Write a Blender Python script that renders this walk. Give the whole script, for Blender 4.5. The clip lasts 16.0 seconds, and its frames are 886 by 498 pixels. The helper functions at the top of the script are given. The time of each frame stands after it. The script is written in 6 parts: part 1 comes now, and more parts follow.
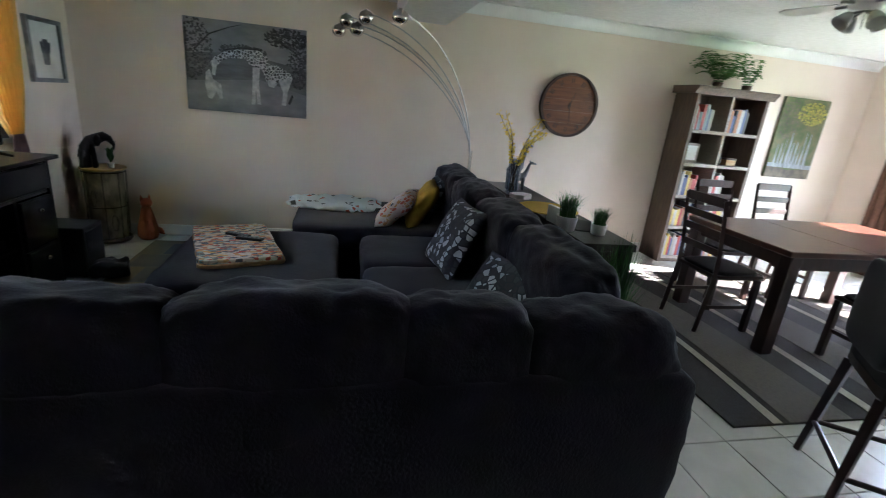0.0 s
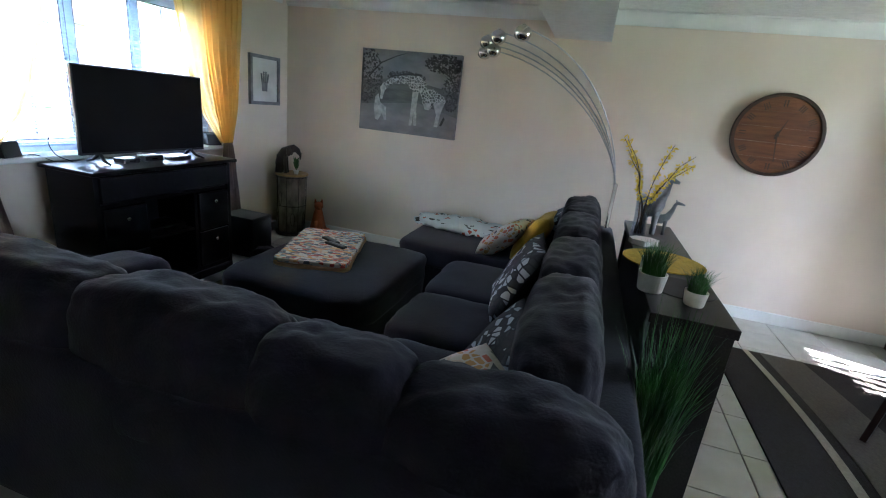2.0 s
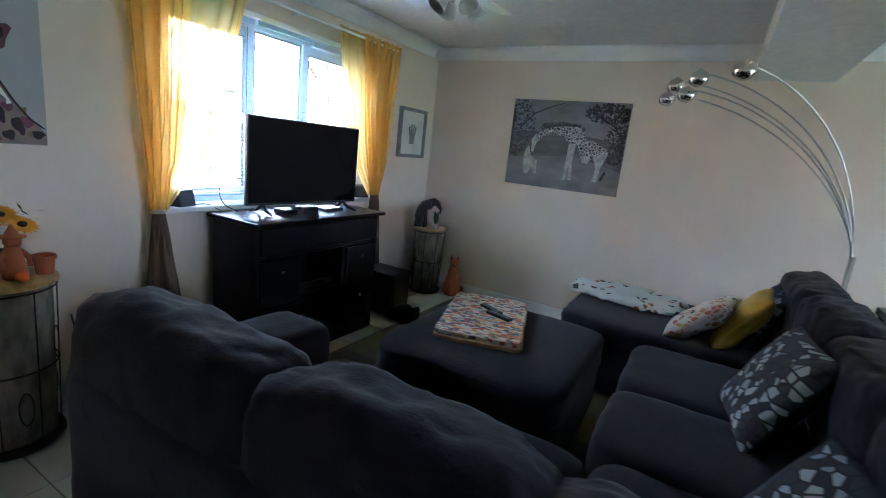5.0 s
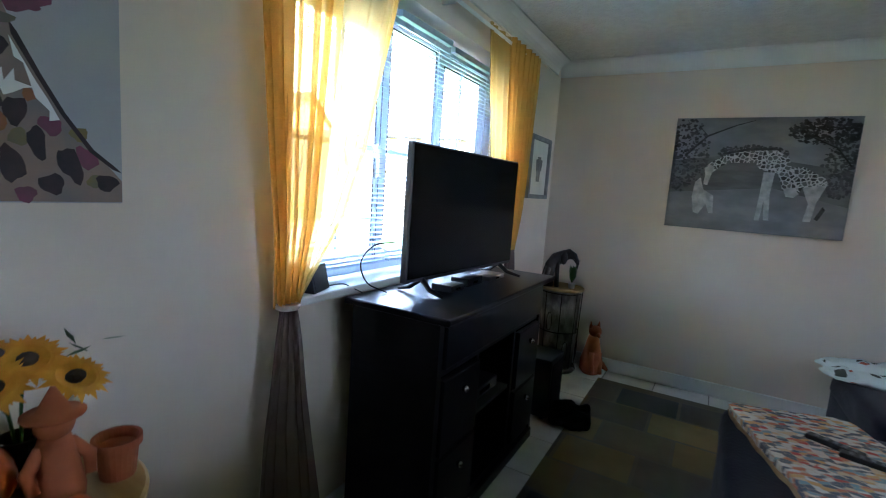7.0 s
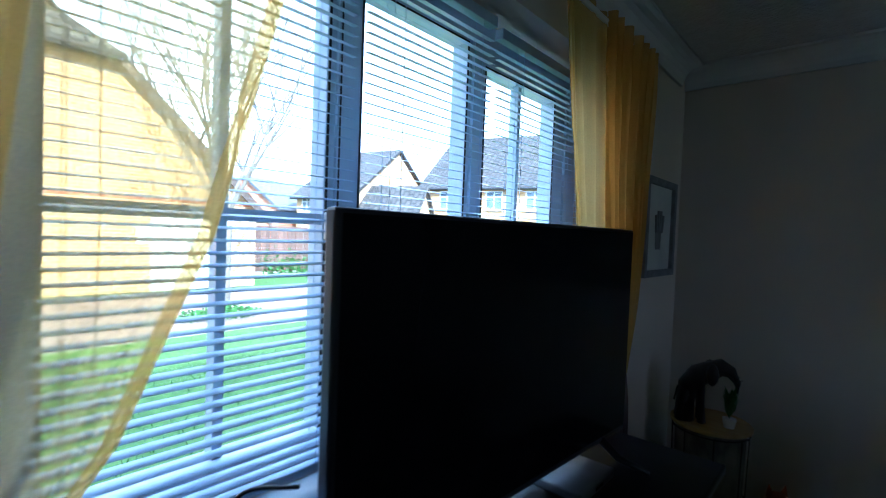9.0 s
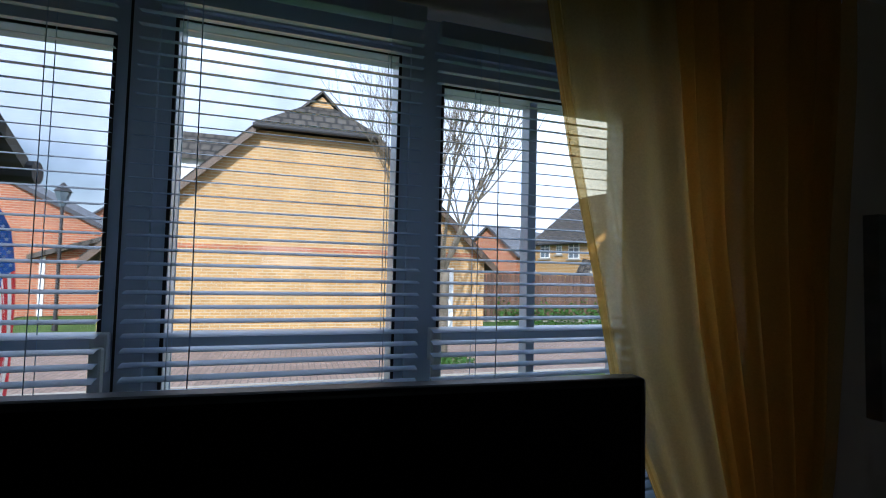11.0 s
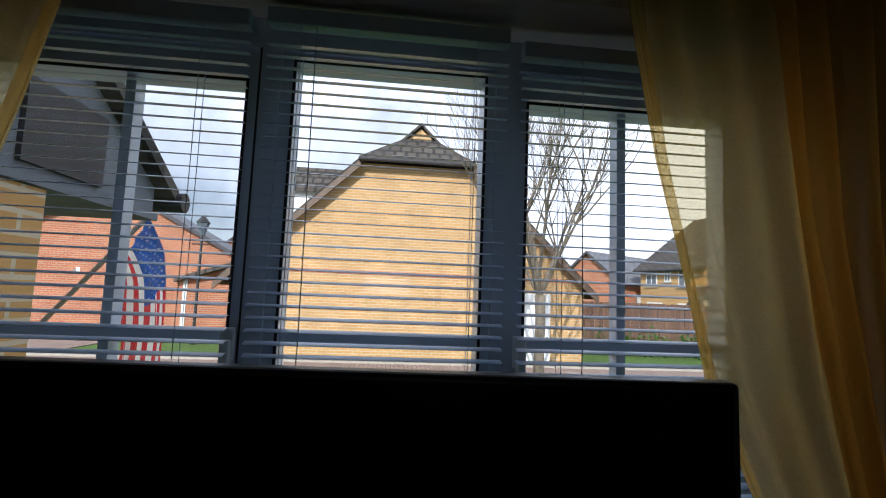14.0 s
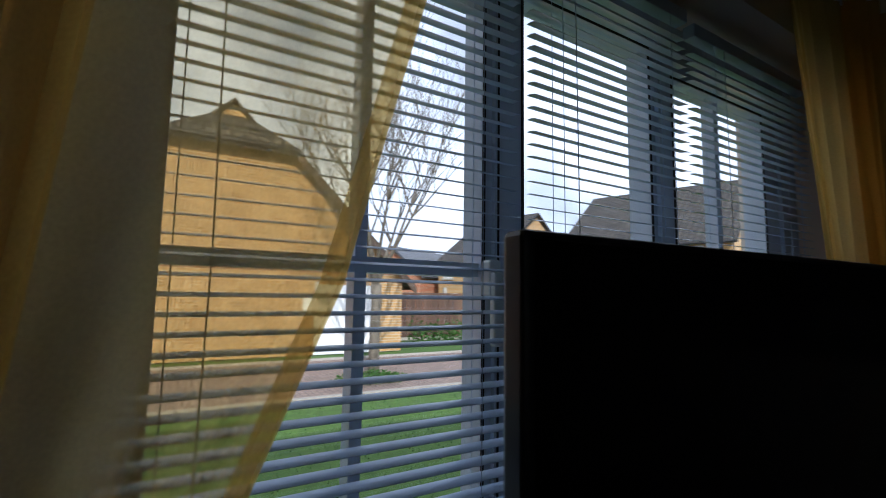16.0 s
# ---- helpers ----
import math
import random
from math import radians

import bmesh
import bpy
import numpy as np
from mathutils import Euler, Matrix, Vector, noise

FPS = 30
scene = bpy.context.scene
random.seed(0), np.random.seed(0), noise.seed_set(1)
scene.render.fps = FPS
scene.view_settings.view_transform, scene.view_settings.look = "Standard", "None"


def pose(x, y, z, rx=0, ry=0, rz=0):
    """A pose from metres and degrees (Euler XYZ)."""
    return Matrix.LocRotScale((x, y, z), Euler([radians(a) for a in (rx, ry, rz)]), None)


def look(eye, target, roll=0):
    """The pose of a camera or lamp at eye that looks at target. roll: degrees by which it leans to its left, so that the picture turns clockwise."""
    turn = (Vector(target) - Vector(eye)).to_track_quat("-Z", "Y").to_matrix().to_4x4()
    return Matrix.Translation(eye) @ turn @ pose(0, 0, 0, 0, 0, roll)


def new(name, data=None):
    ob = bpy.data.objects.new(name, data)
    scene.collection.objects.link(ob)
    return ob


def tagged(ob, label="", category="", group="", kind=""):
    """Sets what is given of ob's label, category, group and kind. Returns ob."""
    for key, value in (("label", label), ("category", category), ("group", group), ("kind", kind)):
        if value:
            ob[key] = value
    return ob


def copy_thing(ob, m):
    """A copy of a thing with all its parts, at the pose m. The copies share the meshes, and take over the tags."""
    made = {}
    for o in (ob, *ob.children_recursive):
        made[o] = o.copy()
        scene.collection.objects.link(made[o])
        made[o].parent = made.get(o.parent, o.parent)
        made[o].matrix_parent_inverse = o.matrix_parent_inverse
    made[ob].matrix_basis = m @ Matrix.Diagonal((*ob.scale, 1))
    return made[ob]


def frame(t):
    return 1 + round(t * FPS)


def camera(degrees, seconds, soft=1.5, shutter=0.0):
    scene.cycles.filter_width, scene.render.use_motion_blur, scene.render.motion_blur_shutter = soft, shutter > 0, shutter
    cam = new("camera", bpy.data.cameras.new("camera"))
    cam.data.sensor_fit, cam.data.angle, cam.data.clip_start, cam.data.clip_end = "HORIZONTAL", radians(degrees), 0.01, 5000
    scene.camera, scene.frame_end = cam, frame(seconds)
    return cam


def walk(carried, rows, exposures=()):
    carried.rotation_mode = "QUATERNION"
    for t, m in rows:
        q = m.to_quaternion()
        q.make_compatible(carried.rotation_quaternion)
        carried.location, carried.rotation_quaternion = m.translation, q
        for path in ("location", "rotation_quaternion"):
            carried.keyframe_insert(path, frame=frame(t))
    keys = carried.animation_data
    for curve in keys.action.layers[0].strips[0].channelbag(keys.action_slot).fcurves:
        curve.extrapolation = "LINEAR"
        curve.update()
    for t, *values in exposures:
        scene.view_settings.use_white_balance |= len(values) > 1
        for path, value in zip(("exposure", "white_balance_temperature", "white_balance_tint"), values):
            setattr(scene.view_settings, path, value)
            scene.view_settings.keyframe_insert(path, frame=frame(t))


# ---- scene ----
cam = camera(87.6, 16.0, soft=1.0, shutter=0.3)
PATH = [
    (0, (2.242, -0.152, 1.454), (2.668, 1.706, 0.849), 5.8),
    (0.5, (2.496, -0.118, 1.433), (2.581, 1.783, 0.818), 5.7),
    (1, (2.737, -0.043, 1.422), (2.52, 1.843, 0.792), 5.9),
    (1.5, (2.91, 0.083, 1.442), (2.537, 1.946, 0.819), 6.4),
    (2, (3.136, 0.15, 1.491), (2.606, 1.985, 0.898), 6.4),
    (2.5, (3.293, 0.195, 1.503), (2.573, 1.987, 0.983), 6.0),
    (3, (3.334, 0.2, 1.5), (2.504, 1.959, 1.036), 5.8),
    (5.5, (2.197, 0.433, 1.376), (1.195, 2.121, 0.993), 5.3),
    (6, (1.812, 0.451, 1.337), (0.75, 2.115, 1.015), 4.0),
    (6.5, (1.492, 0.588, 1.325), (0.462, 2.279, 1.042), 3.6),
    (7, (1.174, 0.78, 1.326), (0.185, 2.499, 1.07), 4.0),
    (7.5, (0.92, 0.967, 1.357), (-0.061, 2.696, 1.137), 3.9),
    (8, (0.82, 1.25, 1.376), (-0.203, 2.96, 1.203), 3.6),
    (8.5, (0.712, 1.531, 1.407), (-0.441, 3.16, 1.281), 2.9),
    (9, (0.703, 1.839, 1.461), (-0.625, 3.333, 1.399), 2.2),
    (11.5, (0.7, 2.755, 1.615), (-1.242, 3.211, 1.762), 1.8),
    (12, (0.742, 2.761, 1.614), (-1.212, 3.134, 1.827), 2.3),
    (12.5, (0.747, 2.747, 1.611), (-1.216, 3.035, 1.863), 2.6),
    (13, (0.737, 2.735, 1.607), (-1.24, 2.95, 1.825), 2.7),
    (13.5, (0.732, 2.734, 1.605), (-1.254, 2.904, 1.774), 2.8),
    (14, (0.736, 2.711, 1.575), (-1.245, 2.911, 1.769), 2.3),
    (14.5, (0.736, 2.534, 1.553), (-1.237, 2.776, 1.774), 2.7),
    (15, (0.724, 2.317, 1.532), (-1.242, 2.631, 1.722), 1.7),
    (15.5, (0.588, 2.133, 1.486), (-1.305, 2.752, 1.669), 1.9),
    (16, (0.476, 1.955, 1.44), (-1.226, 2.985, 1.641), 0.9),
]
EXPOSURES = [(0, 4.7, 5400, 12), (1.0, 4.85, 5300, 12), (3.0, 4.95, 5150, 12), (5.5, 4.95, 5050, 12), (7.0, 4.65, 5050, 11), (8.0, 3.85, 4900, 8), (8.6, 3.0, 4650, 5), (9.2, 1.75, 4350, 4), (11.3, 0.05, 5650, 13), (12.5, 0.05, 5900, 14), (14.5, 0.05, 6100, 14), (16, -0.1, 5700, 13)]
DOOR_W = 0.4
walk(cam, [(t, look(eye, target, roll)) for t, eye, target, roll in PATH], EXPOSURES)

# ---- world and sun ----
SUN_AZ, SUN_EL = 108.0, 29.0
world = bpy.data.worlds.new("sky")
scene.world = world
world.use_nodes = True
wn = world.node_tree
wn.nodes.clear()
w_out = wn.nodes.new("ShaderNodeOutputWorld")
w_bg = wn.nodes.new("ShaderNodeBackground")
w_sky = wn.nodes.new("ShaderNodeTexSky")
w_sky.sky_type, w_sky.sun_disc = "NISHITA", False
w_sky.sun_elevation, w_sky.sun_rotation = radians(SUN_EL), radians(SUN_AZ)
w_tc = wn.nodes.new("ShaderNodeTexCoord")
w_noise = wn.nodes.new("ShaderNodeTexNoise")
w_noise.inputs["Scale"].default_value = 1.6
w_noise.inputs["Detail"].default_value = 6
w_ramp = wn.nodes.new("ShaderNodeValToRGB")
w_ramp.color_ramp.elements[0].position, w_ramp.color_ramp.elements[1].position = 0.3, 0.51
w_mix = wn.nodes.new("ShaderNodeMix")
w_mix.data_type = "RGBA"
w_mix.inputs["B"].default_value = (21.0, 22.0, 24.0, 1)
wn.links.new(w_tc.outputs["Generated"], w_noise.inputs["Vector"])
wn.links.new(w_noise.outputs["Fac"], w_ramp.inputs["Fac"])
wn.links.new(w_ramp.outputs["Color"], w_mix.inputs["Factor"])
wn.links.new(w_sky.outputs["Color"], w_mix.inputs["A"])
wn.links.new(w_mix.outputs["Result"], w_bg.inputs["Color"])
wn.links.new(w_bg.outputs["Background"], w_out.inputs["Surface"])
w_bg.inputs["Strength"].default_value = 0.07

sun = new("sun", bpy.data.lights.new("sun", "SUN"))
sun.data.energy, sun.data.angle, sun.data.color = 5.0, radians(0.5), (1.0, 0.93, 0.82)
sd = Vector((math.sin(radians(SUN_AZ)) * math.cos(radians(SUN_EL)), math.cos(radians(SUN_AZ)) * math.cos(radians(SUN_EL)), math.sin(radians(SUN_EL))))
sun.matrix_world = look(sd * 30, (0, 0, 0))

# sky light that comes in by the garden door of the dining end
door_light = new("garden_door_skylight", bpy.data.lights.new("garden_door_skylight", "AREA"))
door_light.data.shape, door_light.data.size, door_light.data.size_y = "RECTANGLE", 1.05, 1.95
door_light.data.energy, door_light.data.color = DOOR_W, (0.95, 0.97, 1.0)
door_light.matrix_world = look((8.22, 2.55, 1.05), (0, 2.55, 0.9))

# ---- materials ----
MATS = {}


def shader(name):
    m = bpy.data.materials.new(name)
    m.use_nodes = True
    nt = m.node_tree
    return m, nt, nt.nodes["Principled BSDF"]


def surface(name, a, b=None, rough=0.6, metal=0.0, scale=8.0, detail=6, bump=0.0, bscale=None, spec=0.5, stretch=(1, 1, 1), sheen=0.0, coat=0.0, random_part=0.0, big=0.0):
    """Two colours mixed by a noise of the given scale, a fine bump, a broad tone change."""
    m, nt, bs = shader(name)
    b = b or tuple(c * 0.8 for c in a)
    tc = nt.nodes.new("ShaderNodeTexCoord")
    mp = nt.nodes.new("ShaderNodeMapping")
    mp.inputs["Scale"].default_value = stretch
    nt.links.new(tc.outputs["Object"], mp.inputs["Vector"])
    no = nt.nodes.new("ShaderNodeTexNoise")
    no.inputs["Scale"].default_value, no.inputs["Detail"].default_value = scale, detail
    nt.links.new(mp.outputs["Vector"], no.inputs["Vector"])
    rp = nt.nodes.new("ShaderNodeValToRGB")
    rp.color_ramp.elements[0].position, rp.color_ramp.elements[1].position = 0.35, 0.65
    rp.color_ramp.elements[0].color, rp.color_ramp.elements[1].color = (*a, 1), (*b, 1)
    nt.links.new(no.outputs["Fac"], rp.inputs["Fac"])
    col = rp.outputs["Color"]
    if random_part or big:
        hs = nt.nodes.new("ShaderNodeHueSaturation")
        mr = nt.nodes.new("ShaderNodeMapRange")
        if random_part:
            oi = nt.nodes.new("ShaderNodeObjectInfo")
            nt.links.new(oi.outputs["Random"], mr.inputs["Value"])
            k = random_part
        else:
            n2 = nt.nodes.new("ShaderNodeTexNoise")
            n2.inputs["Scale"].default_value = 1.3
            nt.links.new(tc.outputs["Object"], n2.inputs["Vector"])
            nt.links.new(n2.outputs["Fac"], mr.inputs["Value"])
            k = big
        mr.inputs["To Min"].default_value, mr.inputs["To Max"].default_value = 1 - k, 1 + k
        nt.links.new(mr.outputs["Result"], hs.inputs["Value"])
        nt.links.new(col, hs.inputs["Color"])
        col = hs.outputs["Color"]
    nt.links.new(col, bs.inputs["Base Color"])
    bs.inputs["Roughness"].default_value, bs.inputs["Metallic"].default_value = rough, metal
    bs.inputs["Specular IOR Level"].default_value = spec
    bs.inputs["Sheen Weight"].default_value, bs.inputs["Coat Weight"].default_value = sheen, coat
    if bump:
        n3 = nt.nodes.new("ShaderNodeTexNoise")
        n3.inputs["Scale"].default_value, n3.inputs["Detail"].default_value = bscale or scale * 6, 5
        nt.links.new(mp.outputs["Vector"], n3.inputs["Vector"])
        bu = nt.nodes.new("ShaderNodeBump")
        bu.inputs["Strength"].default_value, bu.inputs["Distance"].default_value = bump, 0.01
        nt.links.new(n3.outputs["Fac"], bu.inputs["Height"])
        nt.links.new(bu.outputs["Normal"], bs.inputs["Normal"])
    MATS[name] = m
    return m


def voronoi(name, cols, line, scale, width=0.08, rough=0.8, randomness=1.0, stretch=(1, 1, 1)):
    """Cells of several colours with a line between them."""
    m, nt, bs = shader(name)
    tc = nt.nodes.new("ShaderNodeTexCoord")
    mp = nt.nodes.new("ShaderNodeMapping")
    mp.inputs["Scale"].default_value = stretch
    nt.links.new(tc.outputs["Object"], mp.inputs["Vector"])
    vo, ve = nt.nodes.new("ShaderNodeTexVoronoi"), nt.nodes.new("ShaderNodeTexVoronoi")
    ve.feature = "DISTANCE_TO_EDGE"
    for v in (vo, ve):
        v.inputs["Scale"].default_value, v.inputs["Randomness"].default_value = scale, randomness
        nt.links.new(mp.outputs["Vector"], v.inputs["Vector"])
    rp = nt.nodes.new("ShaderNodeValToRGB")
    rp.color_ramp.interpolation = "CONSTANT"
    els = rp.color_ramp.elements
    while len(els) < len(cols):
        els.new(0.5)
    for i, c in enumerate(cols):
        els[i].position, els[i].color = 0.18 + 0.64 * i / len(cols), (*c, 1)
    els[0].position = 0
    sp = nt.nodes.new("ShaderNodeSeparateColor")
    nt.links.new(vo.outputs["Color"], sp.inputs["Color"])
    nt.links.new(sp.outputs["Red"], rp.inputs["Fac"])
    lt = nt.nodes.new("ShaderNodeMath")
    lt.operation = "LESS_THAN"
    lt.inputs[1].default_value = width
    nt.links.new(ve.outputs["Distance"], lt.inputs[0])
    mx = nt.nodes.new("ShaderNodeMix")
    mx.data_type = "RGBA"
    mx.inputs["B"].default_value = (*line, 1)
    nt.links.new(lt.outputs["Value"], mx.inputs["Factor"])
    nt.links.new(rp.outputs["Color"], mx.inputs["A"])
    nt.links.new(mx.outputs["Result"], bs.inputs["Base Color"])
    bs.inputs["Roughness"].default_value = rough
    MATS[name] = m
    return m


def bricks(name, c1, c2, mortar, w, h, gap, axes="yz", rough=0.85, offset=0.5, bump=0.4, big=0.15):
    """Courses of bricks, slabs or roof tiles, laid in the plane of the two axes named."""
    m, nt, bs = shader(name)
    tc = nt.nodes.new("ShaderNodeTexCoord")
    se, co = nt.nodes.new("ShaderNodeSeparateXYZ"), nt.nodes.new("ShaderNodeCombineXYZ")
    nt.links.new(tc.outputs["Object"], se.inputs["Vector"])
    for i, ax in enumerate(axes):
        nt.links.new(se.outputs[ax.upper()], co.inputs[i])
    br = nt.nodes.new("ShaderNodeTexBrick")
    br.offset = offset
    br.inputs["Color1"].default_value, br.inputs["Color2"].default_value, br.inputs["Mortar"].default_value = (*c1, 1), (*c2, 1), (*mortar, 1)
    br.inputs["Scale"].default_value, br.inputs["Brick Width"].default_value = 1, w
    br.inputs["Row Height"].default_value, br.inputs["Mortar Size"].default_value = h, gap
    nt.links.new(co.outputs["Vector"], br.inputs["Vector"])
    no = nt.nodes.new("ShaderNodeTexNoise")
    no.inputs["Scale"].default_value, no.inputs["Detail"].default_value = 1.5, 8
    nt.links.new(co.outputs["Vector"], no.inputs["Vector"])
    mr = nt.nodes.new("ShaderNodeMapRange")
    mr.inputs["To Min"].default_value, mr.inputs["To Max"].default_value = 1 - big * 2, 1 + big * 2
    nt.links.new(no.outputs["Fac"], mr.inputs["Value"])
    hs = nt.nodes.new("ShaderNodeHueSaturation")
    nt.links.new(mr.outputs["Result"], hs.inputs["Value"])
    nt.links.new(br.outputs["Color"], hs.inputs["Color"])
    nt.links.new(hs.outputs["Color"], bs.inputs["Base Color"])
    bu = nt.nodes.new("ShaderNodeBump")
    bu.invert = True
    bu.inputs["Strength"].default_value, bu.inputs["Distance"].default_value = bump, 0.01
    nt.links.new(br.outputs["Fac"], bu.inputs["Height"])
    nt.links.new(bu.outputs["Normal"], bs.inputs["Normal"])
    bs.inputs["Roughness"].default_value = rough
    MATS[name] = m
    return m


def sheer(name, col, clear, weave=900):
    """A thin cloth: part open weave, part cloth that the light shines through."""
    m, nt, bs = shader(name)
    nt.nodes.remove(bs)
    out = nt.nodes["Material Output"]
    tp, tl, df = nt.nodes.new("ShaderNodeBsdfTransparent"), nt.nodes.new("ShaderNodeBsdfTranslucent"), nt.nodes.new("ShaderNodeBsdfDiffuse")
    tp.inputs["Color"].default_value = (1.0, 0.87, 0.58, 1)
    tl.inputs["Color"].default_value = df.inputs["Color"].default_value = (*col, 1)
    m1, m2 = nt.nodes.new("ShaderNodeMixShader"), nt.nodes.new("ShaderNodeMixShader")
    m1.inputs["Fac"].default_value = 0.14
    tc = nt.nodes.new("ShaderNodeTexCoord")
    no = nt.nodes.new("ShaderNodeTexNoise")
    no.inputs["Scale"].default_value = 260
    nt.links.new(tc.outputs["Object"], no.inputs["Vector"])
    mr = nt.nodes.new("ShaderNodeMapRange")
    mr.inputs["To Min"].default_value, mr.inputs["To Max"].default_value = 1 - clear - 0.08, 1 - clear + 0.08
    nt.links.new(no.outputs["Fac"], mr.inputs["Value"])
    nt.links.new(mr.outputs["Result"], m2.inputs["Fac"])
    nt.links.new(tl.outputs["BSDF"], m1.inputs[1])
    nt.links.new(df.outputs["BSDF"], m1.inputs[2])
    nt.links.new(tp.outputs["BSDF"], m2.inputs[1])
    nt.links.new(m1.outputs["Shader"], m2.inputs[2])
    nt.links.new(m2.outputs["Shader"], out.inputs["Surface"])
    MATS[name] = m
    return m


def glass(name, tint=(0.97, 0.99, 1.0), thin=True):
    m, nt, bs = shader(name)
    if thin:
        nt.nodes.remove(bs)
        out = nt.nodes["Material Output"]
        tp, gl, mx = nt.nodes.new("ShaderNodeBsdfTransparent"), nt.nodes.new("ShaderNodeBsdfGlossy"), nt.nodes.new("ShaderNodeMixShader")
        tp.inputs["Color"].default_value = (*tint, 1)
        gl.inputs["Roughness"].default_value = 0.02
        mx.inputs["Fac"].default_value = 0.04
        nt.links.new(tp.outputs["BSDF"], mx.inputs[1])
        nt.links.new(gl.outputs["BSDF"], mx.inputs[2])
        nt.links.new(mx.outputs["Shader"], out.inputs["Surface"])
    else:
        bs.inputs["Base Color"].default_value = (*tint, 1)
        bs.inputs["Transmission Weight"].default_value, bs.inputs["Roughness"].default_value = 1.0, 0.03
    MATS[name] = m
    return m


surface("wall_paint", (0.75, 0.655, 0.565), (0.71, 0.615, 0.525), 0.75, scale=2.5, bump=0.08, bscale=220, big=0.03)
surface("ceiling_paint", (0.74, 0.73, 0.71), (0.68, 0.67, 0.65), 0.9, scale=20, bump=0.9, bscale=55)
surface("white_gloss", (0.8, 0.8, 0.78), (0.74, 0.74, 0.72), 0.35, scale=4, bump=0.03)
# white plastic, with the blue cast of the sky put into its colour
surface("upvc_sky_tint", (0.66, 0.72, 0.82), (0.62, 0.68, 0.78), 0.3, scale=3, bump=0.02)
# white slats; the blue sky they reflect is mixed into this colour
surface("slat_sky_tint", (0.58, 0.69, 0.86), (0.54, 0.65, 0.82), 0.32, scale=10)
surface("sofa_cloth", (0.019, 0.017, 0.0255), (0.012, 0.011, 0.017), 0.95, scale=6, bump=0.2, bscale=110, sheen=0.15, spec=0.12, big=0.25)
surface("black_cloth", (0.012, 0.012, 0.014), (0.008, 0.008, 0.01), 0.9, scale=20, bump=0.2)
surface("black_wood", (0.0055, 0.0055, 0.0075), (0.009, 0.0088, 0.01), 0.28, scale=6, stretch=(1, 8, 8), spec=0.2)
surface("espresso_wood", (0.018, 0.015, 0.013), (0.032, 0.026, 0.022), 0.35, scale=9, stretch=(12, 1, 12), bump=0.08, spec=0.25)
surface("dining_wood", (0.06, 0.019, 0.012), (0.1, 0.034, 0.019), 0.3, scale=5, stretch=(1, 9, 9), bump=0.05, coat=0.12)
surface("dark_chair_wood", (0.03, 0.013, 0.01), (0.05, 0.022, 0.015), 0.35, scale=7, stretch=(8, 8, 1), bump=0.06)
surface("bookcase_wood", (0.13, 0.085, 0.055), (0.08, 0.052, 0.034), 0.55, scale=6, stretch=(9, 9, 1), bump=0.15)
surface("bookcase_edge", (0.32, 0.275, 0.235), (0.22, 0.185, 0.155), 0.6, scale=10, stretch=(1, 9, 9), bump=0.15)
surface("pine", (0.5, 0.33, 0.12), (0.42, 0.25, 0.08), 0.45, scale=4, stretch=(1, 10, 10), bump=0.08)
surface("black_plastic", (0.012, 0.012, 0.013), (0.016, 0.016, 0.018), 0.4, scale=30)
surface("screen", (0.005, 0.005, 0.006), (0.006, 0.006, 0.007), 0.16, scale=2, spec=0.15)
surface("chrome", (0.75, 0.73, 0.7), (0.68, 0.66, 0.62), 0.12, 1.0, scale=5)
surface("steel", (0.5, 0.5, 0.5), (0.42, 0.42, 0.42), 0.3, 1.0, scale=20)
surface("dark_wire", (0.05, 0.04, 0.035), (0.03, 0.025, 0.02), 0.5, 0.6, scale=20)
surface("barrel_grey", (0.26, 0.22, 0.175), (0.12, 0.1, 0.08), 0.85, scale=16, stretch=(1, 1, 0.45), bump=0.6, big=0.35)
surface("floor_tile", (0.62, 0.6, 0.56), (0.56, 0.54, 0.5), 0.25, scale=7, bump=0.04, random_part=0.05)
surface("grout", (0.12, 0.11, 0.1), (0.09, 0.085, 0.08), 0.9, scale=60)
surface("terracotta", (0.45, 0.13, 0.04), (0.36, 0.09, 0.03), 0.7, scale=9, bump=0.2)
surface("pumpkin_orange", (0.7, 0.14, 0.012), (0.58, 0.1, 0.01), 0.55, scale=7, bump=0.15)
surface("petal", (0.85, 0.42, 0.02), (0.75, 0.3, 0.01), 0.6, scale=30)
surface("flower_yellow", (0.82, 0.6, 0.03), (0.72, 0.48, 0.02), 0.6, scale=40)
surface("leaf", (0.06, 0.15, 0.025), (0.03, 0.09, 0.015), 0.5, scale=20)
surface("fern_green", (0.1, 0.23, 0.04), (0.06, 0.15, 0.03), 0.5, scale=20)
surface("grass_blade", (0.055, 0.17, 0.028), (0.028, 0.095, 0.018), 0.5, scale=15)
surface("twig", (0.1, 0.07, 0.045), (0.06, 0.045, 0.03), 0.8, scale=30, bump=0.3)
surface("white_ceramic", (0.75, 0.74, 0.72), (0.66, 0.65, 0.63), 0.35, scale=12)
surface("stone_grey", (0.24, 0.245, 0.26), (0.16, 0.165, 0.175), 0.6, scale=22, bump=0.3)
surface("dark_bronze", (0.02, 0.015, 0.014), (0.035, 0.026, 0.022), 0.4, scale=20, bump=0.2)
surface("quilt_back", (0.42, 0.27, 0.13), (0.34, 0.2, 0.09), 0.9, scale=30, bump=0.3)
surface("placemat", (0.62, 0.42, 0.05), (0.5, 0.32, 0.03), 0.8, scale=60, bump=0.5)
surface("yellow_cushion", (0.6, 0.38, 0.04), (0.5, 0.3, 0.03), 0.9, scale=18, bump=0.3, sheen=0.2)
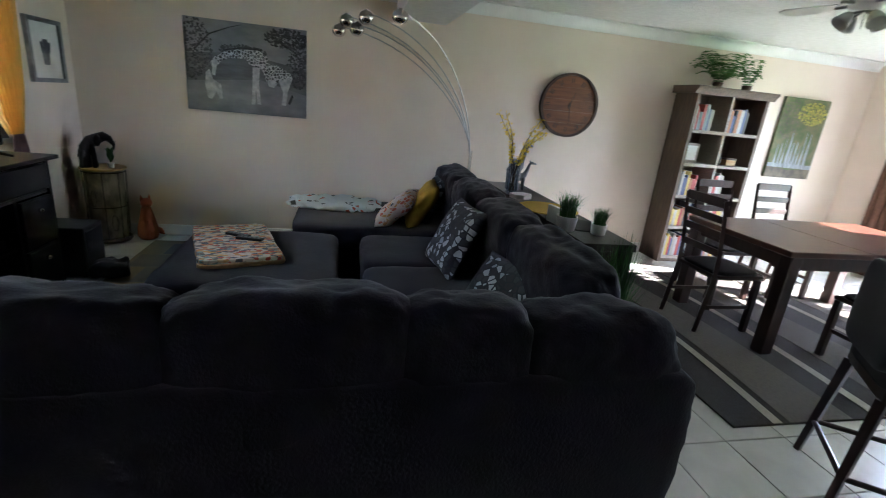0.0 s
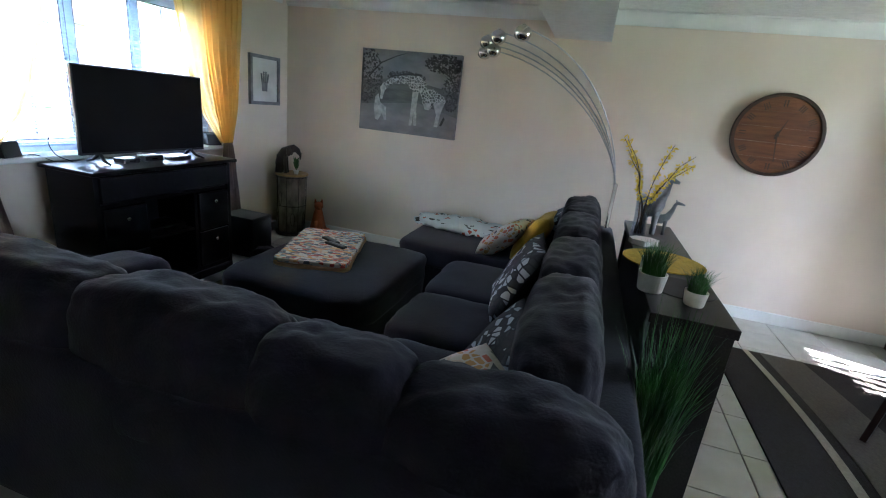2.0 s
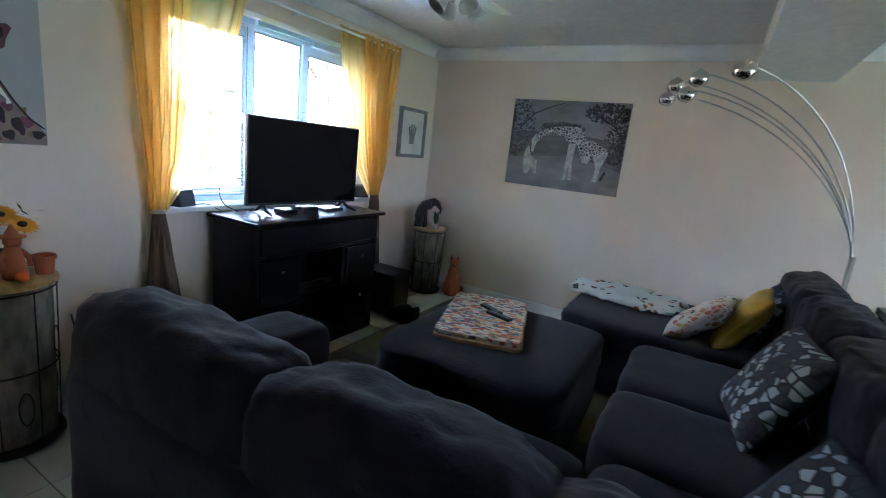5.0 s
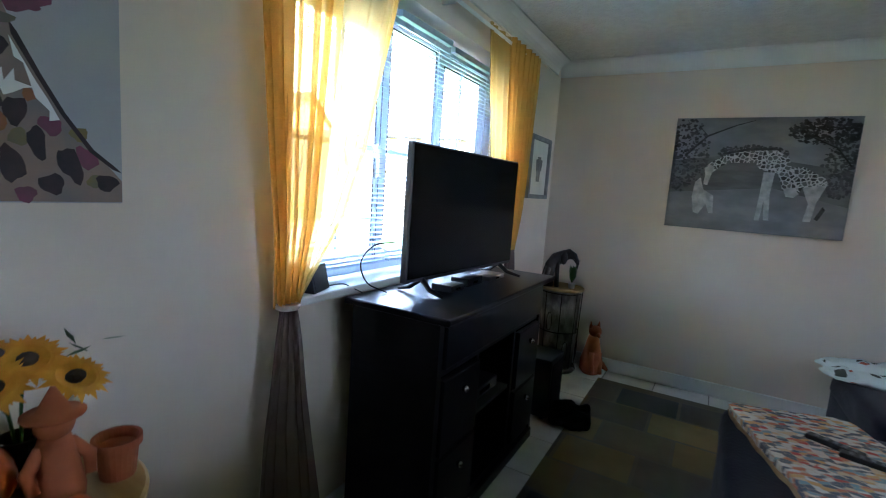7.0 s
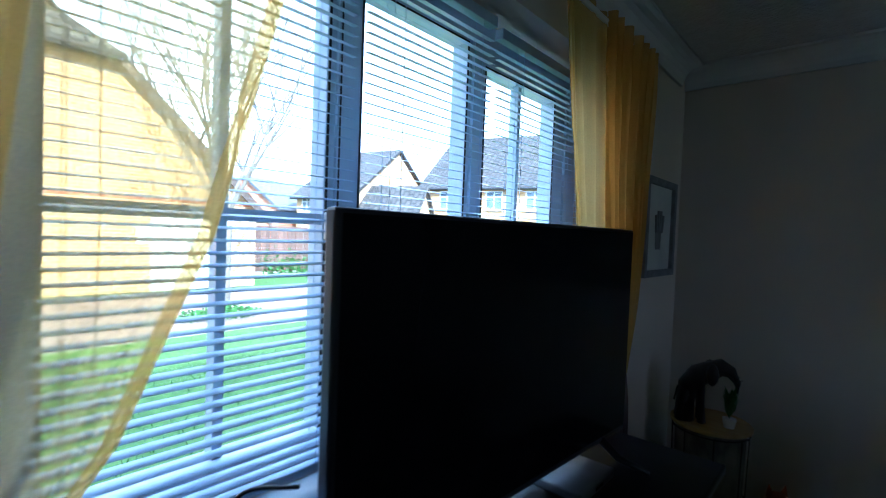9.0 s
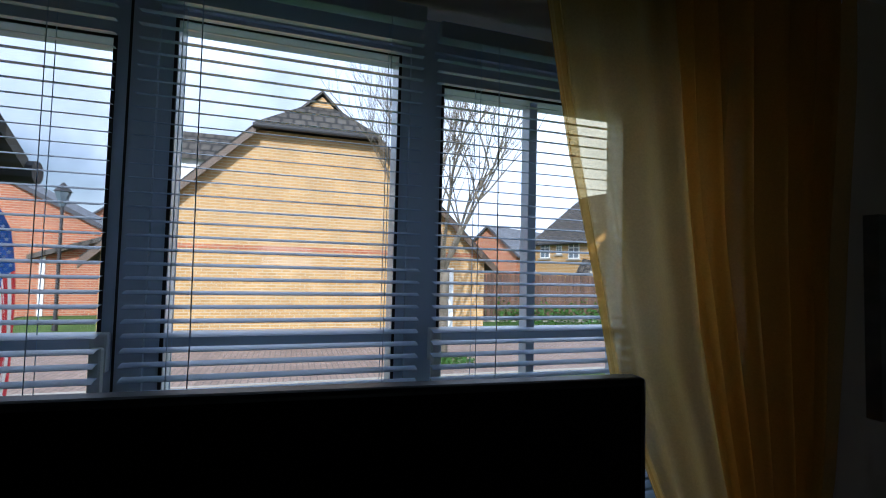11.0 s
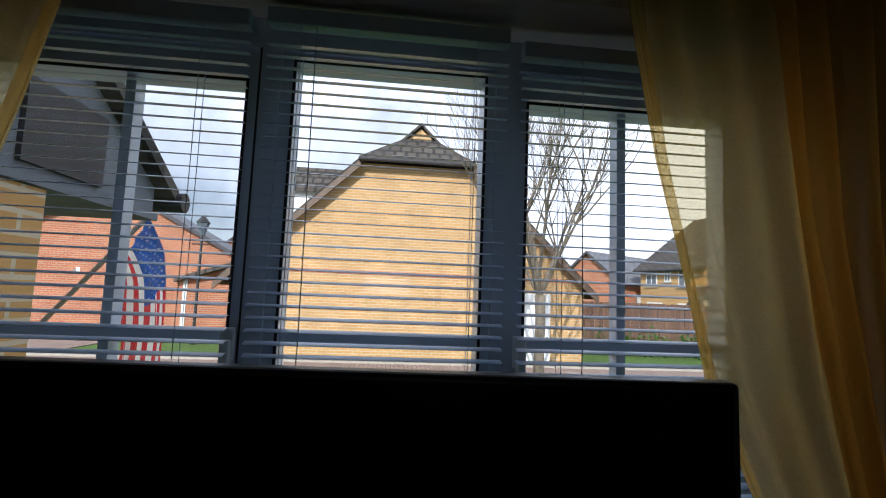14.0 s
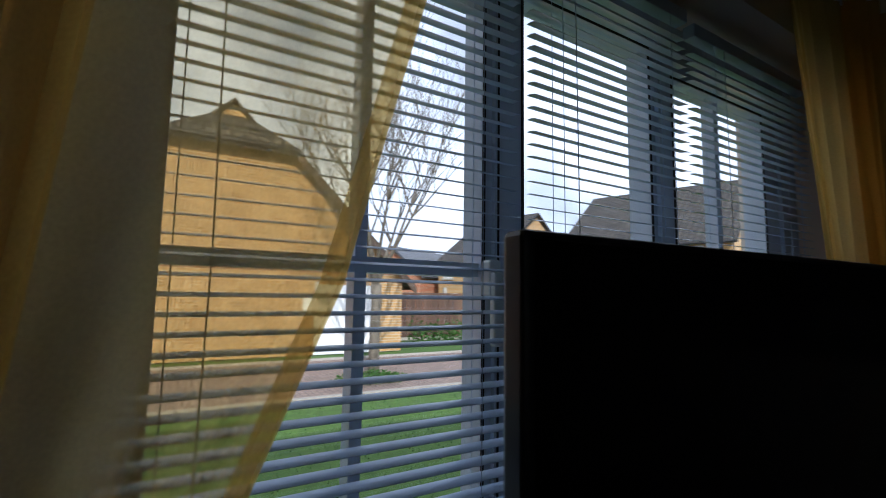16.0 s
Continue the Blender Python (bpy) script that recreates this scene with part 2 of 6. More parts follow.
surface("clock_wood", (0.2, 0.072, 0.022), (0.1, 0.033, 0.011), 0.5, scale=3.2, stretch=(1, 1, 9), bump=0.3)
surface("clock_rim", (0.06, 0.026, 0.013), (0.032, 0.015, 0.01), 0.5, scale=10, bump=0.2)
surface("brown_curtain", (0.13, 0.06, 0.035), (0.09, 0.04, 0.025), 0.9, scale=30, bump=0.3)
surface("leather", (0.014, 0.0145, 0.016), (0.02, 0.02, 0.022), 0.5, scale=40, bump=0.3, spec=0.2)
surface("paper", (0.72, 0.71, 0.69), (0.62, 0.61, 0.59), 0.7, scale=6)
surface("picture_grey", (0.1, 0.1, 0.105), (0.15, 0.15, 0.155), 0.7, scale=6, stretch=(1, 1, 4), big=0.25)
surface("picture_light", (0.25, 0.25, 0.26), (0.17, 0.17, 0.18), 0.7, scale=5, stretch=(1, 1, 2))
surface("picture_dark", (0.03, 0.03, 0.032), (0.07, 0.07, 0.072), 0.75, scale=25)
surface("picture_mid", (0.09, 0.09, 0.093), (0.05, 0.05, 0.052), 0.75, scale=22)
voronoi("giraffe_print", [(0.05, 0.05, 0.05), (0.09, 0.09, 0.09), (0.14, 0.14, 0.14)], (0.5, 0.5, 0.51), 40, 0.1)
surface("giraffe_pale", (0.5, 0.5, 0.51), (0.3, 0.3, 0.31), 0.75, scale=22)
surface("giraffe_paint", (0.3, 0.2, 0.15), (0.19, 0.165, 0.16), 0.7, scale=9, big=0.3)
surface("paint_dark", (0.022, 0.016, 0.02), (0.05, 0.025, 0.03), 0.7, scale=25)
surface("paint_rust", (0.3, 0.1, 0.05), (0.22, 0.12, 0.04), 0.7, scale=20)
surface("paint_magenta", (0.2, 0.05, 0.1), (0.13, 0.05, 0.07), 0.7, scale=20)
surface("paint_olive", (0.2, 0.15, 0.05), (0.13, 0.12, 0.09), 0.7, scale=20)
surface("canvas_grey", (0.44, 0.43, 0.45), (0.4, 0.39, 0.41), 0.8, scale=4, bump=0.1, bscale=300)
surface("sun_glint_paint", (0.82, 0.81, 0.8), (0.78, 0.77, 0.76), 0.5, scale=9)
voronoi("quilt", [(0.66, 0.6, 0.52), (0.55, 0.2, 0.1), (0.62, 0.36, 0.14), (0.25, 0.33, 0.35), (0.68, 0.63, 0.56), (0.5, 0.1, 0.08), (0.66, 0.48, 0.3), (0.14, 0.14, 0.16)], (0.55, 0.4, 0.3), 34, 0.03, 0.9, 0.8, (1, 1.9, 1))
voronoi("dotted_cloth", [(0.62, 0.66, 0.66), (0.62, 0.66, 0.66), (0.4, 0.1, 0.06), (0.62, 0.66, 0.66), (0.07, 0.07, 0.06)], (0.62, 0.66, 0.66), 17, 0.16, 0.9, 0.8)
voronoi("leaf_cloth", [(0.05, 0.055, 0.065), (0.4, 0.45, 0.5), (0.28, 0.33, 0.38), (0.42, 0.46, 0.5), (0.04, 0.04, 0.05)], (0.03, 0.035, 0.045), 27, 0.09, 0.9, 1.0, (1, 1, 0.5))
voronoi("print_cloth", [(0.6, 0.56, 0.5), (0.5, 0.16, 0.1), (0.12, 0.12, 0.14), (0.6, 0.5, 0.42), (0.5, 0.3, 0.12)], (0.62, 0.58, 0.53), 26, 0.09, 0.9, 1.0, (1, 1, 2))
voronoi("orange_weave", [(0.4, 0.13, 0.03), (0.5, 0.2, 0.05), (0.2, 0.07, 0.02)], (0.1, 0.04, 0.015), 34, 0.08, 0.85)
bricks("slate_rug", (0.05, 0.06, 0.07), (0.2, 0.145, 0.05), (0.12, 0.105, 0.07), 0.38, 0.3, 0.01, "xy", 0.9, 0.4, 0.2, 0.4)
bricks("yellow_brick", (0.5, 0.29, 0.105), (0.42, 0.23, 0.075), (0.5, 0.42, 0.3), 0.225, 0.075, 0.01, "yz")
bricks("yellow_brick_side", (0.5, 0.29, 0.105), (0.42, 0.23, 0.075), (0.5, 0.42, 0.3), 0.225, 0.075, 0.01, "xz")
bricks("red_brick", (0.42, 0.14, 0.06), (0.34, 0.1, 0.045), (0.4, 0.3, 0.22), 0.225, 0.075, 0.01, "yz")
bricks("roof_tile", (0.085, 0.075, 0.062), (0.06, 0.052, 0.045), (0.02, 0.018, 0.016), 0.3, 0.28, 0.035, "yx", 0.85, 0.5, 1.0, 0.25)
bricks("roof_slate", (0.17, 0.18, 0.2), (0.13, 0.14, 0.16), (0.07, 0.07, 0.08), 0.3, 0.25, 0.02, "yx")
bricks("paver", (0.3, 0.22, 0.18), (0.23, 0.165, 0.135), (0.12, 0.1, 0.08), 0.2, 0.1, 0.008, "xy", 0.9, 0.5, 0.3, 0.15)
surface("render_grey", (0.15, 0.165, 0.19), (0.11, 0.125, 0.15), 0.8, scale=5, bump=0.2)
surface("dark_board", (0.02, 0.02, 0.022), (0.03, 0.028, 0.03), 0.6, scale=9)
surface("white_door", (0.78, 0.78, 0.77), (0.74, 0.74, 0.73), 0.5, scale=3)
surface("lawn", (0.075, 0.15, 0.02), (0.05, 0.11, 0.015), 0.9, scale=9, bump=0.6, bscale=60, big=0.2)
surface("fence_wood", (0.13, 0.075, 0.05), (0.09, 0.05, 0.035), 0.85, scale=6, stretch=(8, 8, 1), bump=0.3, random_part=0.25)
surface("concrete", (0.4, 0.37, 0.32), (0.32, 0.29, 0.25), 0.9, scale=12, bump=0.3)
surface("bark", (0.19, 0.16, 0.12), (0.09, 0.075, 0.055), 0.9, scale=14, stretch=(1, 1, 0.4), bump=0.7)
surface("far_glass", (0.1, 0.13, 0.16), (0.16, 0.2, 0.24), 0.1, scale=2)
sheer("flag_red", (0.6, 0.03, 0.06), 0.09)
sheer("flag_white", (0.9, 0.9, 0.9), 0.05)
sheer("flag_blue", (0.03, 0.12, 0.42), 0.03)
sheer("yellow_sheer", (0.9, 0.6, 0.17), 0.46)
sheer("cream_sheer", (0.86, 0.63, 0.21), 0.53)
sheer("sheer_hem", (0.88, 0.68, 0.28), 0.42)
# same curtain cloth below the window, its unlit look put into a grey colour
sheer("shaded_sheer", (0.27, 0.21, 0.23), 0.25)
glass("window_glass")
glass("vase_glass", (0.85, 0.88, 0.92))

# ---- mesh helpers ----


def thing(name, label, category, at=(0, 0, 0), rz=0.0, group="", kind=""):
    ob = new(name)
    ob.empty_display_size = 0.05
    ob.matrix_basis = pose(*at, 0, 0, rz)
    return tagged(ob, label, category, group, kind)


def part(name, bm, material, parent=None, label="", smooth=False, kind=""):
    me = bpy.data.meshes.new(name)
    bmesh.ops.recalc_face_normals(bm, faces=bm.faces)
    bm.to_mesh(me)
    bm.free()
    if smooth:
        for p in me.polygons:
            p.use_smooth = True
    me.materials.append(MATS[material])
    ob = new(name, me)
    if parent:
        ob.parent = parent
    return tagged(ob, label, kind=kind)


def solo(name, bm, material, label, category, at=(0, 0, 0), rz=0.0, smooth=False, group="", kind=""):
    ob = part(name, bm, material, None, "", smooth)
    ob.matrix_basis = pose(*at, 0, 0, rz)
    return tagged(ob, label, category, group, kind)


def box(x0, x1, y0, y1, z0, z1, bev=0.0, seg=2, bm=None):
    bm = bm or bmesh.new()
    r = bmesh.ops.create_cube(bm, size=1)
    for v in r["verts"]:
        v.co = Vector(((x0 + x1) / 2 + v.co.x * (x1 - x0), (y0 + y1) / 2 + v.co.y * (y1 - y0), (z0 + z1) / 2 + v.co.z * (z1 - z0)))
    if bev:
        es = list({e for v in r["verts"] for e in v.link_edges})
        bmesh.ops.bevel(bm, geom=es, offset=bev, segments=seg, affect="EDGES", profile=0.5)
    return bm


def rod(p0, p1, r0, r1=None, n=12, bm=None):
    bm = bm or bmesh.new()
    p0, p1 = Vector(p0), Vector(p1)
    r1 = r0 if r1 is None else r1
    q = (p1 - p0).to_track_quat("Z", "Y").to_matrix()
    rings = []
    for p, r in ((p0, r0), (p1, r1)):
        rings.append([bm.verts.new(p + q @ Vector((r * math.cos(a), r * math.sin(a), 0))) for a in (2 * math.pi * k / n for k in range(n))])
    for k in range(n):
        bm.faces.new((rings[0][k], rings[0][(k + 1) % n], rings[1][(k + 1) % n], rings[1][k]))
    bm.faces.new(rings[0])
    bm.faces.new(rings[1])
    return bm


def tube(pts, r, n=8, bm=None):
    """A round tube along points; r is a number or one per point."""
    bm = bm or bmesh.new()
    pts = [Vector(p) for p in pts]
    rs = [r] * len(pts) if isinstance(r, (int, float)) else r
    rings = []
    for i, p in enumerate(pts):
        d = (pts[min(i + 1, len(pts) - 1)] - pts[max(i - 1, 0)]).normalized()
        u = d.cross(Vector((0.13, 0.21, 0.97)) if abs(d.z) < 0.95 else Vector((1, 0.1, 0))).normalized()
        w = d.cross(u)
        rings.append([bm.verts.new(p + rs[i] * (u * math.cos(a) + w * math.sin(a))) for a in (2 * math.pi * k / n for k in range(n))])
    for a, b in zip(rings, rings[1:]):
        for k in range(n):
            bm.faces.new((a[k], a[(k + 1) % n], b[(k + 1) % n], b[k]))
    bm.faces.new(rings[0])
    bm.faces.new(rings[-1])
    return bm


def lathe(profile, at=(0, 0, 0), n=32, bm=None):
    """Turns (radius, height) points round an upright axis; closed at both ends."""
    bm = bm or bmesh.new()
    rings = [[bm.verts.new((at[0] + r * math.cos(a), at[1] + r * math.sin(a), at[2] + z)) for a in (2 * math.pi * k / n for k in range(n))] for r, z in profile]
    for a, b in zip(rings, rings[1:]):
        for k in range(n):
            bm.faces.new((a[k], a[(k + 1) % n], b[(k + 1) % n], b[k]))
    bm.faces.new(rings[0])
    bm.faces.new(rings[-1])
    return bm


def prism(poly, axis, a, b, bm=None):
    """A flat outline pushed out along an axis from a to b; poly in the other two axes."""
    bm = bm or bmesh.new()

    def at(p, d):
        return {"x": (d, p[0], p[1]), "y": (p[0], d, p[1]), "z": (p[0], p[1], d)}[axis]
    lo, hi = [bm.verts.new(at(p, a)) for p in poly], [bm.verts.new(at(p, b)) for p in poly]
    k = len(poly)
    for i in range(k):
        bm.faces.new((lo[i], lo[(i + 1) % k], hi[(i + 1) % k], hi[i]))
    bm.faces.new(lo)
    bm.faces.new(hi)
    return bm


def soft(c, size, n=10, p=5.0, rumple=0.0, freq=9.0, m=None, bm=None, dents=0.0):
    """A stuffed block: a box with fully rounded sides and small rumples."""
    bm = bm or bmesh.new()
    grid = {}

    def vert(u):
        k = tuple(round(q, 5) for q in u)
        if k not in grid:
            v = Vector(u)
            s = (abs(v.x) ** p + abs(v.y) ** p + abs(v.z) ** p) ** (1 / p)
            w = v / s
            q = Vector((w.x * size[0] / 2, w.y * size[1] / 2, w.z * size[2] / 2))
            if rumple:
                world_q = (q + Vector(c)) * freq
                q = q * (1 + rumple * noise.noise(world_q) + rumple * 0.6 * noise.noise(world_q * 2.7) + rumple * 0.22 * noise.noise(world_q * 6.1)) + Vector((0, 0, 1)) * rumple * 0.12 * noise.noise(world_q * 2.1)
            if m:
                q = m @ q
            grid[k] = bm.verts.new(q + Vector(c))
        return grid[k]
    st = [-1 + 2 * i / n for i in range(n + 1)]
    for ax in range(3):
        for sgn in (-1, 1):
            for i in range(n):
                for j in range(n):
                    qs = []
                    for a, b in ((i, j), (i + 1, j), (i + 1, j + 1), (i, j + 1)):
                        u = [0, 0, 0]
                        u[ax], u[(ax + 1) % 3], u[(ax + 2) % 3] = sgn, st[a], st[b]
                        qs.append(vert(u))
                    try:
                        bm.faces.new(qs)
                    except ValueError:
                        pass
    return bm


def ball(c, r, n=2, squash=(1, 1, 1), bm=None):
    bm = bm or bmesh.new()
    res = bmesh.ops.create_icosphere(bm, subdivisions=n, radius=1)
    for v in res["verts"]:
        v.co = Vector((c[0] + v.co.x * r * squash[0], c[1] + v.co.y * r * squash[1], c[2] + v.co.z * r * squash[2]))
    return bm


# ---- room shell ----
XR, YN, YS, H = 8.25, 4.5, -2.6, 2.36
WY0, WY1, WZ0, WZ1 = 1.82, 3.56, 0.94, 2.09


def struct(name, bm, material, label=""):
    return tagged(part(name, bm, material), label or name.replace("_", " "), kind="structure")


b = box(-0.3, 0, YS, WY0, 0, H + 0.2)
box(-0.3, 0, WY1, YN + 0.3, 0, H + 0.2, bm=b)
box(-0.3, 0, WY0, WY1, 0, WZ0, bm=b)
box(-0.3, 0, WY0, WY1, WZ1, H + 0.2, bm=b)
struct("wall_west", b, "wall_paint", "cream painted wall with the living room window")
struct("wall_north", box(0, XR + 0.3, YN, YN + 0.3, 0, H + 0.2), "wall_paint", "long cream painted wall")
b = box(XR, XR + 0.3, 3.1, YN, 0, H + 0.2)
box(XR, XR + 0.3, YS, 2.0, 0, H + 0.2, bm=b)
box(XR, XR + 0.3, 2.0, 3.1, 2.08, H + 0.2, bm=b)
struct("wall_east", b, "wall_paint", "cream painted wall with the garden door opening")
struct("wall_south", box(-0.3, XR + 0.3, YS - 0.3, YS, 0, H + 0.2), "wall_paint", "plain cream wall")
struct("ceiling", box(0, XR, YS, YN, H, H + 0.2), "ceiling_paint", "white textured ceiling")
struct("ceiling_beam", box(2.66, 3.12, YS, YN, 2.13, H - 0.002), "ceiling_paint", "white painted beam across the ceiling")
struct("floor", box(-0.3, XR + 0.3, YS - 0.3, YN + 0.3, -0.25, -0.012), "grout", "dark grout bed under the floor tiles")


def cove_profile(flip):
    pts = [(0, 0), (0, -0.1), (0.012, -0.1)]
    for k in range(7):
        a = math.pi / 2 * k / 6
        pts.append((0.1 - 0.086 * math.cos(a), -0.1 + 0.086 * math.sin(a) + 0.002))
    pts += [(0.1, -0.012), (0.1, 0)]
    return [(flip * x, z) for x, z in pts]


struct("coving_west", prism([(x, H + z) for x, z in cove_profile(1)], "y", YS, YN - 0.1), "white_gloss", "white plaster coving")
struct("coving_north", prism([(YN + x, H + z) for x, z in cove_profile(-1)], "x", 0, 2.66), "white_gloss", "white plaster coving")
struct("coving_north_dining", prism([(YN + x, H + z) for x, z in cove_profile(-1)], "x", 3.12, XR), "white_gloss", "white plaster coving")
struct("baseboard_north", box(0, XR, YN - 0.016, YN, 0, 0.1, 0.004), "white_gloss", "white skirting board")
struct("baseboard_west", box(0, 0.016, YS, YN - 0.016, 0, 0.1, 0.004), "white_gloss", "white skirting board")

# ---- window ----
win = thing("window_1", "white plastic window with three lights and glazing bars", "window", (-0.17, 0, 0), kind="structure")
part("window_sill", box(0.035, 0.215, WY0 - 0.06, WY1 + 0.06, WZ0 - 0.03, WZ0 + 0.004, 0.008), "white_gloss", win, "white gloss window board")
b = box(-0.04, 0.03, WY0, WY0 + 0.09, WZ0, WZ1)
box(-0.04, 0.03, WY1 - 0.09, WY1, WZ0, WZ1, bm=b)
box(-0.04, 0.03, WY0 + 0.09, WY1 - 0.09, WZ0, WZ0 + 0.06, bm=b)
box(-0.04, 0.03, WY0 + 0.09, WY1 - 0.09, WZ1 - 0.06, WZ1, bm=b)
for y in (2.4525, 2.9175):
    box(-0.04, 0.03, y - 0.0225, y + 0.0225, WZ0 + 0.06, WZ1 - 0.06, bm=b)
part("window_frame", b, "upvc_sky_tint", win)
LIGHTS = [(1.91, 2.43, 1.95, 2.409, 1.965), (2.475, 2.895, 2.502, 2.872, 2.012), (2.94, 3.47, 2.965, 3.385, 1.965)]
for k, (y0, y1, g0, g1, zt) in enumerate(LIGHTS):
    z0 = 1.03
    b = box(-0.035, 0.02, y0, g0, WZ0 + 0.06, 2.03)
    box(-0.035, 0.02, g1, y1, WZ0 + 0.06, 2.03, bm=b)
    box(-0.035, 0.02, g0, g1, WZ0 + 0.06, z0, bm=b)
    box(-0.035, 0.02, g0, g1, zt, 2.03, bm=b)
    sash = part("sash", b, "upvc_sky_tint", win)
    bar = box(-0.02, 0.012, g0, g1, 1.472, 1.495)
    part("glazing_bar", bar, "upvc_sky_tint", sash)
    if k != 1:
        ym = (g0 + g1) / 2 + (0.02 if k == 0 else -0.01)
        part("glazing_bar", box(-0.02, 0.0125, ym - 0.009, ym + 0.009, z0, zt), "upvc_sky_tint", sash)
    b = box(0.0185, 0.0225, g0 - 0.006, g0 - 0.001, z0, zt)
    box(0.0185, 0.0225, g1 + 0.001, g1 + 0.006, z0, zt, bm=b)
    box(0.0185, 0.0225, g0 - 0.006, g1 + 0.006, zt + 0.001, zt + 0.006, bm=b)
    part("gasket", b, "dark_board", sash, "black rubber glazing seal")
    if k == 0:
        part("seal", box(0.014, 0.0315, 2.4345, 2.438, WZ0 + 0.06, 2.03), "dark_board", sash, "black rubber sash seal")
    pane = part("pane", box(-0.006, 0.0, g0, g1, z0, zt), "window_glass", sash)
    pane.visible_shadow = False
    if k != 1:
        yh = 2.42 if k == 0 else 2.952
        hb = box(0.02, 0.045, yh - 0.012, yh + 0.012, 1.44, 1.5, 0.004)
        box(0.04, 0.055, yh - 0.009, yh + 0.009, 1.36, 1.48, 0.004, bm=hb)
        part("handle", hb, "white_gloss", sash, "white window handle")


def blind(y0, y1, ztop):
    zb = 0.985
    bl = thing("venetian_blind", "white metal venetian blind lowered with open slats", "blind", (-0.085, (y0 + y1) / 2, zb), group="window blinds")
    w = (y1 - y0) / 2
    part("head_rail", box(-0.014, 0.014, -w, w, ztop - zb, ztop - zb + 0.03, 0.002), "slat_sky_tint", bl)
    part("bottom_rail", box(-0.012, 0.012, -w, w, 0.0, 0.012, 0.003), "slat_sky_tint", bl)
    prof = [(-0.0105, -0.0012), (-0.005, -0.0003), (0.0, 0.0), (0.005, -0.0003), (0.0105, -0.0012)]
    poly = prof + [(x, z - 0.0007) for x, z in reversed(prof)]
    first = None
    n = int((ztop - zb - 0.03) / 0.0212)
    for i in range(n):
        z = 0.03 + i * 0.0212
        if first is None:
            first = part("slat", prism(poly, "y", -w, w), "slat_sky_tint", bl)
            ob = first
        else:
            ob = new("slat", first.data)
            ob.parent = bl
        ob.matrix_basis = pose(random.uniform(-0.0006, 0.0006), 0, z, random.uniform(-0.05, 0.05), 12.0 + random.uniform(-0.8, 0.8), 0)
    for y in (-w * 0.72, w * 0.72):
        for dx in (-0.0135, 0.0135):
            part("ladder_cord", rod((dx, y, 0), (dx, y, ztop - zb), 0.0007, n=5), "slat_sky_tint", bl)
    part("pull_cord", tube([(0.018, -w * 0.6, ztop - zb), (0.018, -w * 0.6 + 0.004, 0.5), (0.018, -w * 0.6, 0.25)], 0.001, 5), "slat_sky_tint", bl)


blind(1.885, 2.432, 2.035)
blind(2.462, 2.905, 2.045)
blind(2.932, 3.49, 2.025)

# ---- curtains ----
def drape(name, edges, zs, material, parent, folds=9, depth=0.022, x=0.07, label=""):
    """Cloth whose two side edges (y at each height) are given; folds run down it."""
    bm = bmesh.new()
    cols, rows_n = folds * 8, 28
    grid = []
    for i in range(rows_n + 1):
        s = i / rows_n
        f = s * (len(zs) - 1)
        k = min(int(f), len(zs) - 2)
        u = f - k
        z = zs[k] + (zs[k + 1] - zs[k]) * (f - k)
        ya = edges[k][0] + (edges[k + 1][0] - edges[k][0]) * u
        yb = edges[k][1] + (edges[k + 1][1] - edges[k][1]) * u
        row = []
        for j in range(cols + 1):
            v = j / cols
            d = depth * math.sin(v * folds * 2 * math.pi + 1.5 * math.sin(v * 7) + 0.6 * math.sin(s * 3)) * min(1, 0.35 + abs(yb - ya) * 2)
            row.append(bm.verts.new((x + d + 0.006 * noise.noise(Vector((v * 6, s * 4, x))), ya + (yb - ya) * v, z)))
        grid.append(row)
    for a, b2 in zip(grid, grid[1:]):
        for j in range(cols):
            bm.faces.new((a[j], a[j + 1], b2[j + 1], b2[j]))
    return part(name, bm, material, parent, label, smooth=True)


cr = thing("curtain_rail", "white curtain rail over the window", "curtain rail", (0, 0, 0))
part("rail", rod((0.07, 1.5, 2.17), (0.07, 3.78, 2.17), 0.009), "white_gloss", cr)
for y in (1.62, 2.66, 3.7):
    part("bracket", box(0, 0.07, y - 0.008, y + 0.008, 2.15, 2.185, 0.003), "white_gloss", cr)
cl = thing("curtain", "yellow sheer curtain tied back beside the window", "curtain", group="window curtains")
drape("outer_panel", [(1.6, 1.93), (1.64, 1.91), (1.69, 1.86), (1.718, 1.79)], [2.19, 1.7, 1.2, 0.93], "yellow_sheer", cl, 5, 0.03, 0.075)
drape("inner_panel", [(1.76, 2.28), (1.75, 2.195), (1.73, 2.095), (1.71, 1.99), (1.71, 1.8)], [2.19, 1.83, 1.45, 1.2, 0.93], "cream_sheer", cl, 5, 0.012, 0.06)
drape("hem", [(2.257, 2.282), (2.173, 2.197), (2.074, 2.097), (1.972, 1.992), (1.79, 1.801)], [2.19, 1.83, 1.45, 1.2, 0.93], "sheer_hem", cl, 1, 0.004, 0.068)
# yellow cloth continues below the tie, coloured grey for the shade there
drape("lower_fall", [(1.722, 1.784), (1.67, 1.85), (1.63, 1.93)], [0.93, 0.5, 0.04], "shaded_sheer", cl, 5, 0.025, 0.075)
part("tie_back", lathe([(0.034, -0.009), (0.038, -0.005), (0.038, 0.005), (0.034, 0.009)], (0.075, 1.752, 0.935), 18), "steel", cl, "silver bead tie back")
cu = thing("curtain", "yellow sheer curtain tied back beside the window", "curtain", group="window curtains")
drape("outer_panel", [(3.3, 3.74), (3.33, 3.7), (3.42, 3.66), (3.5, 3.6)], [2.2, 1.7, 1.25, 0.97], "yellow_sheer", cu, 6, 0.028, 0.075)
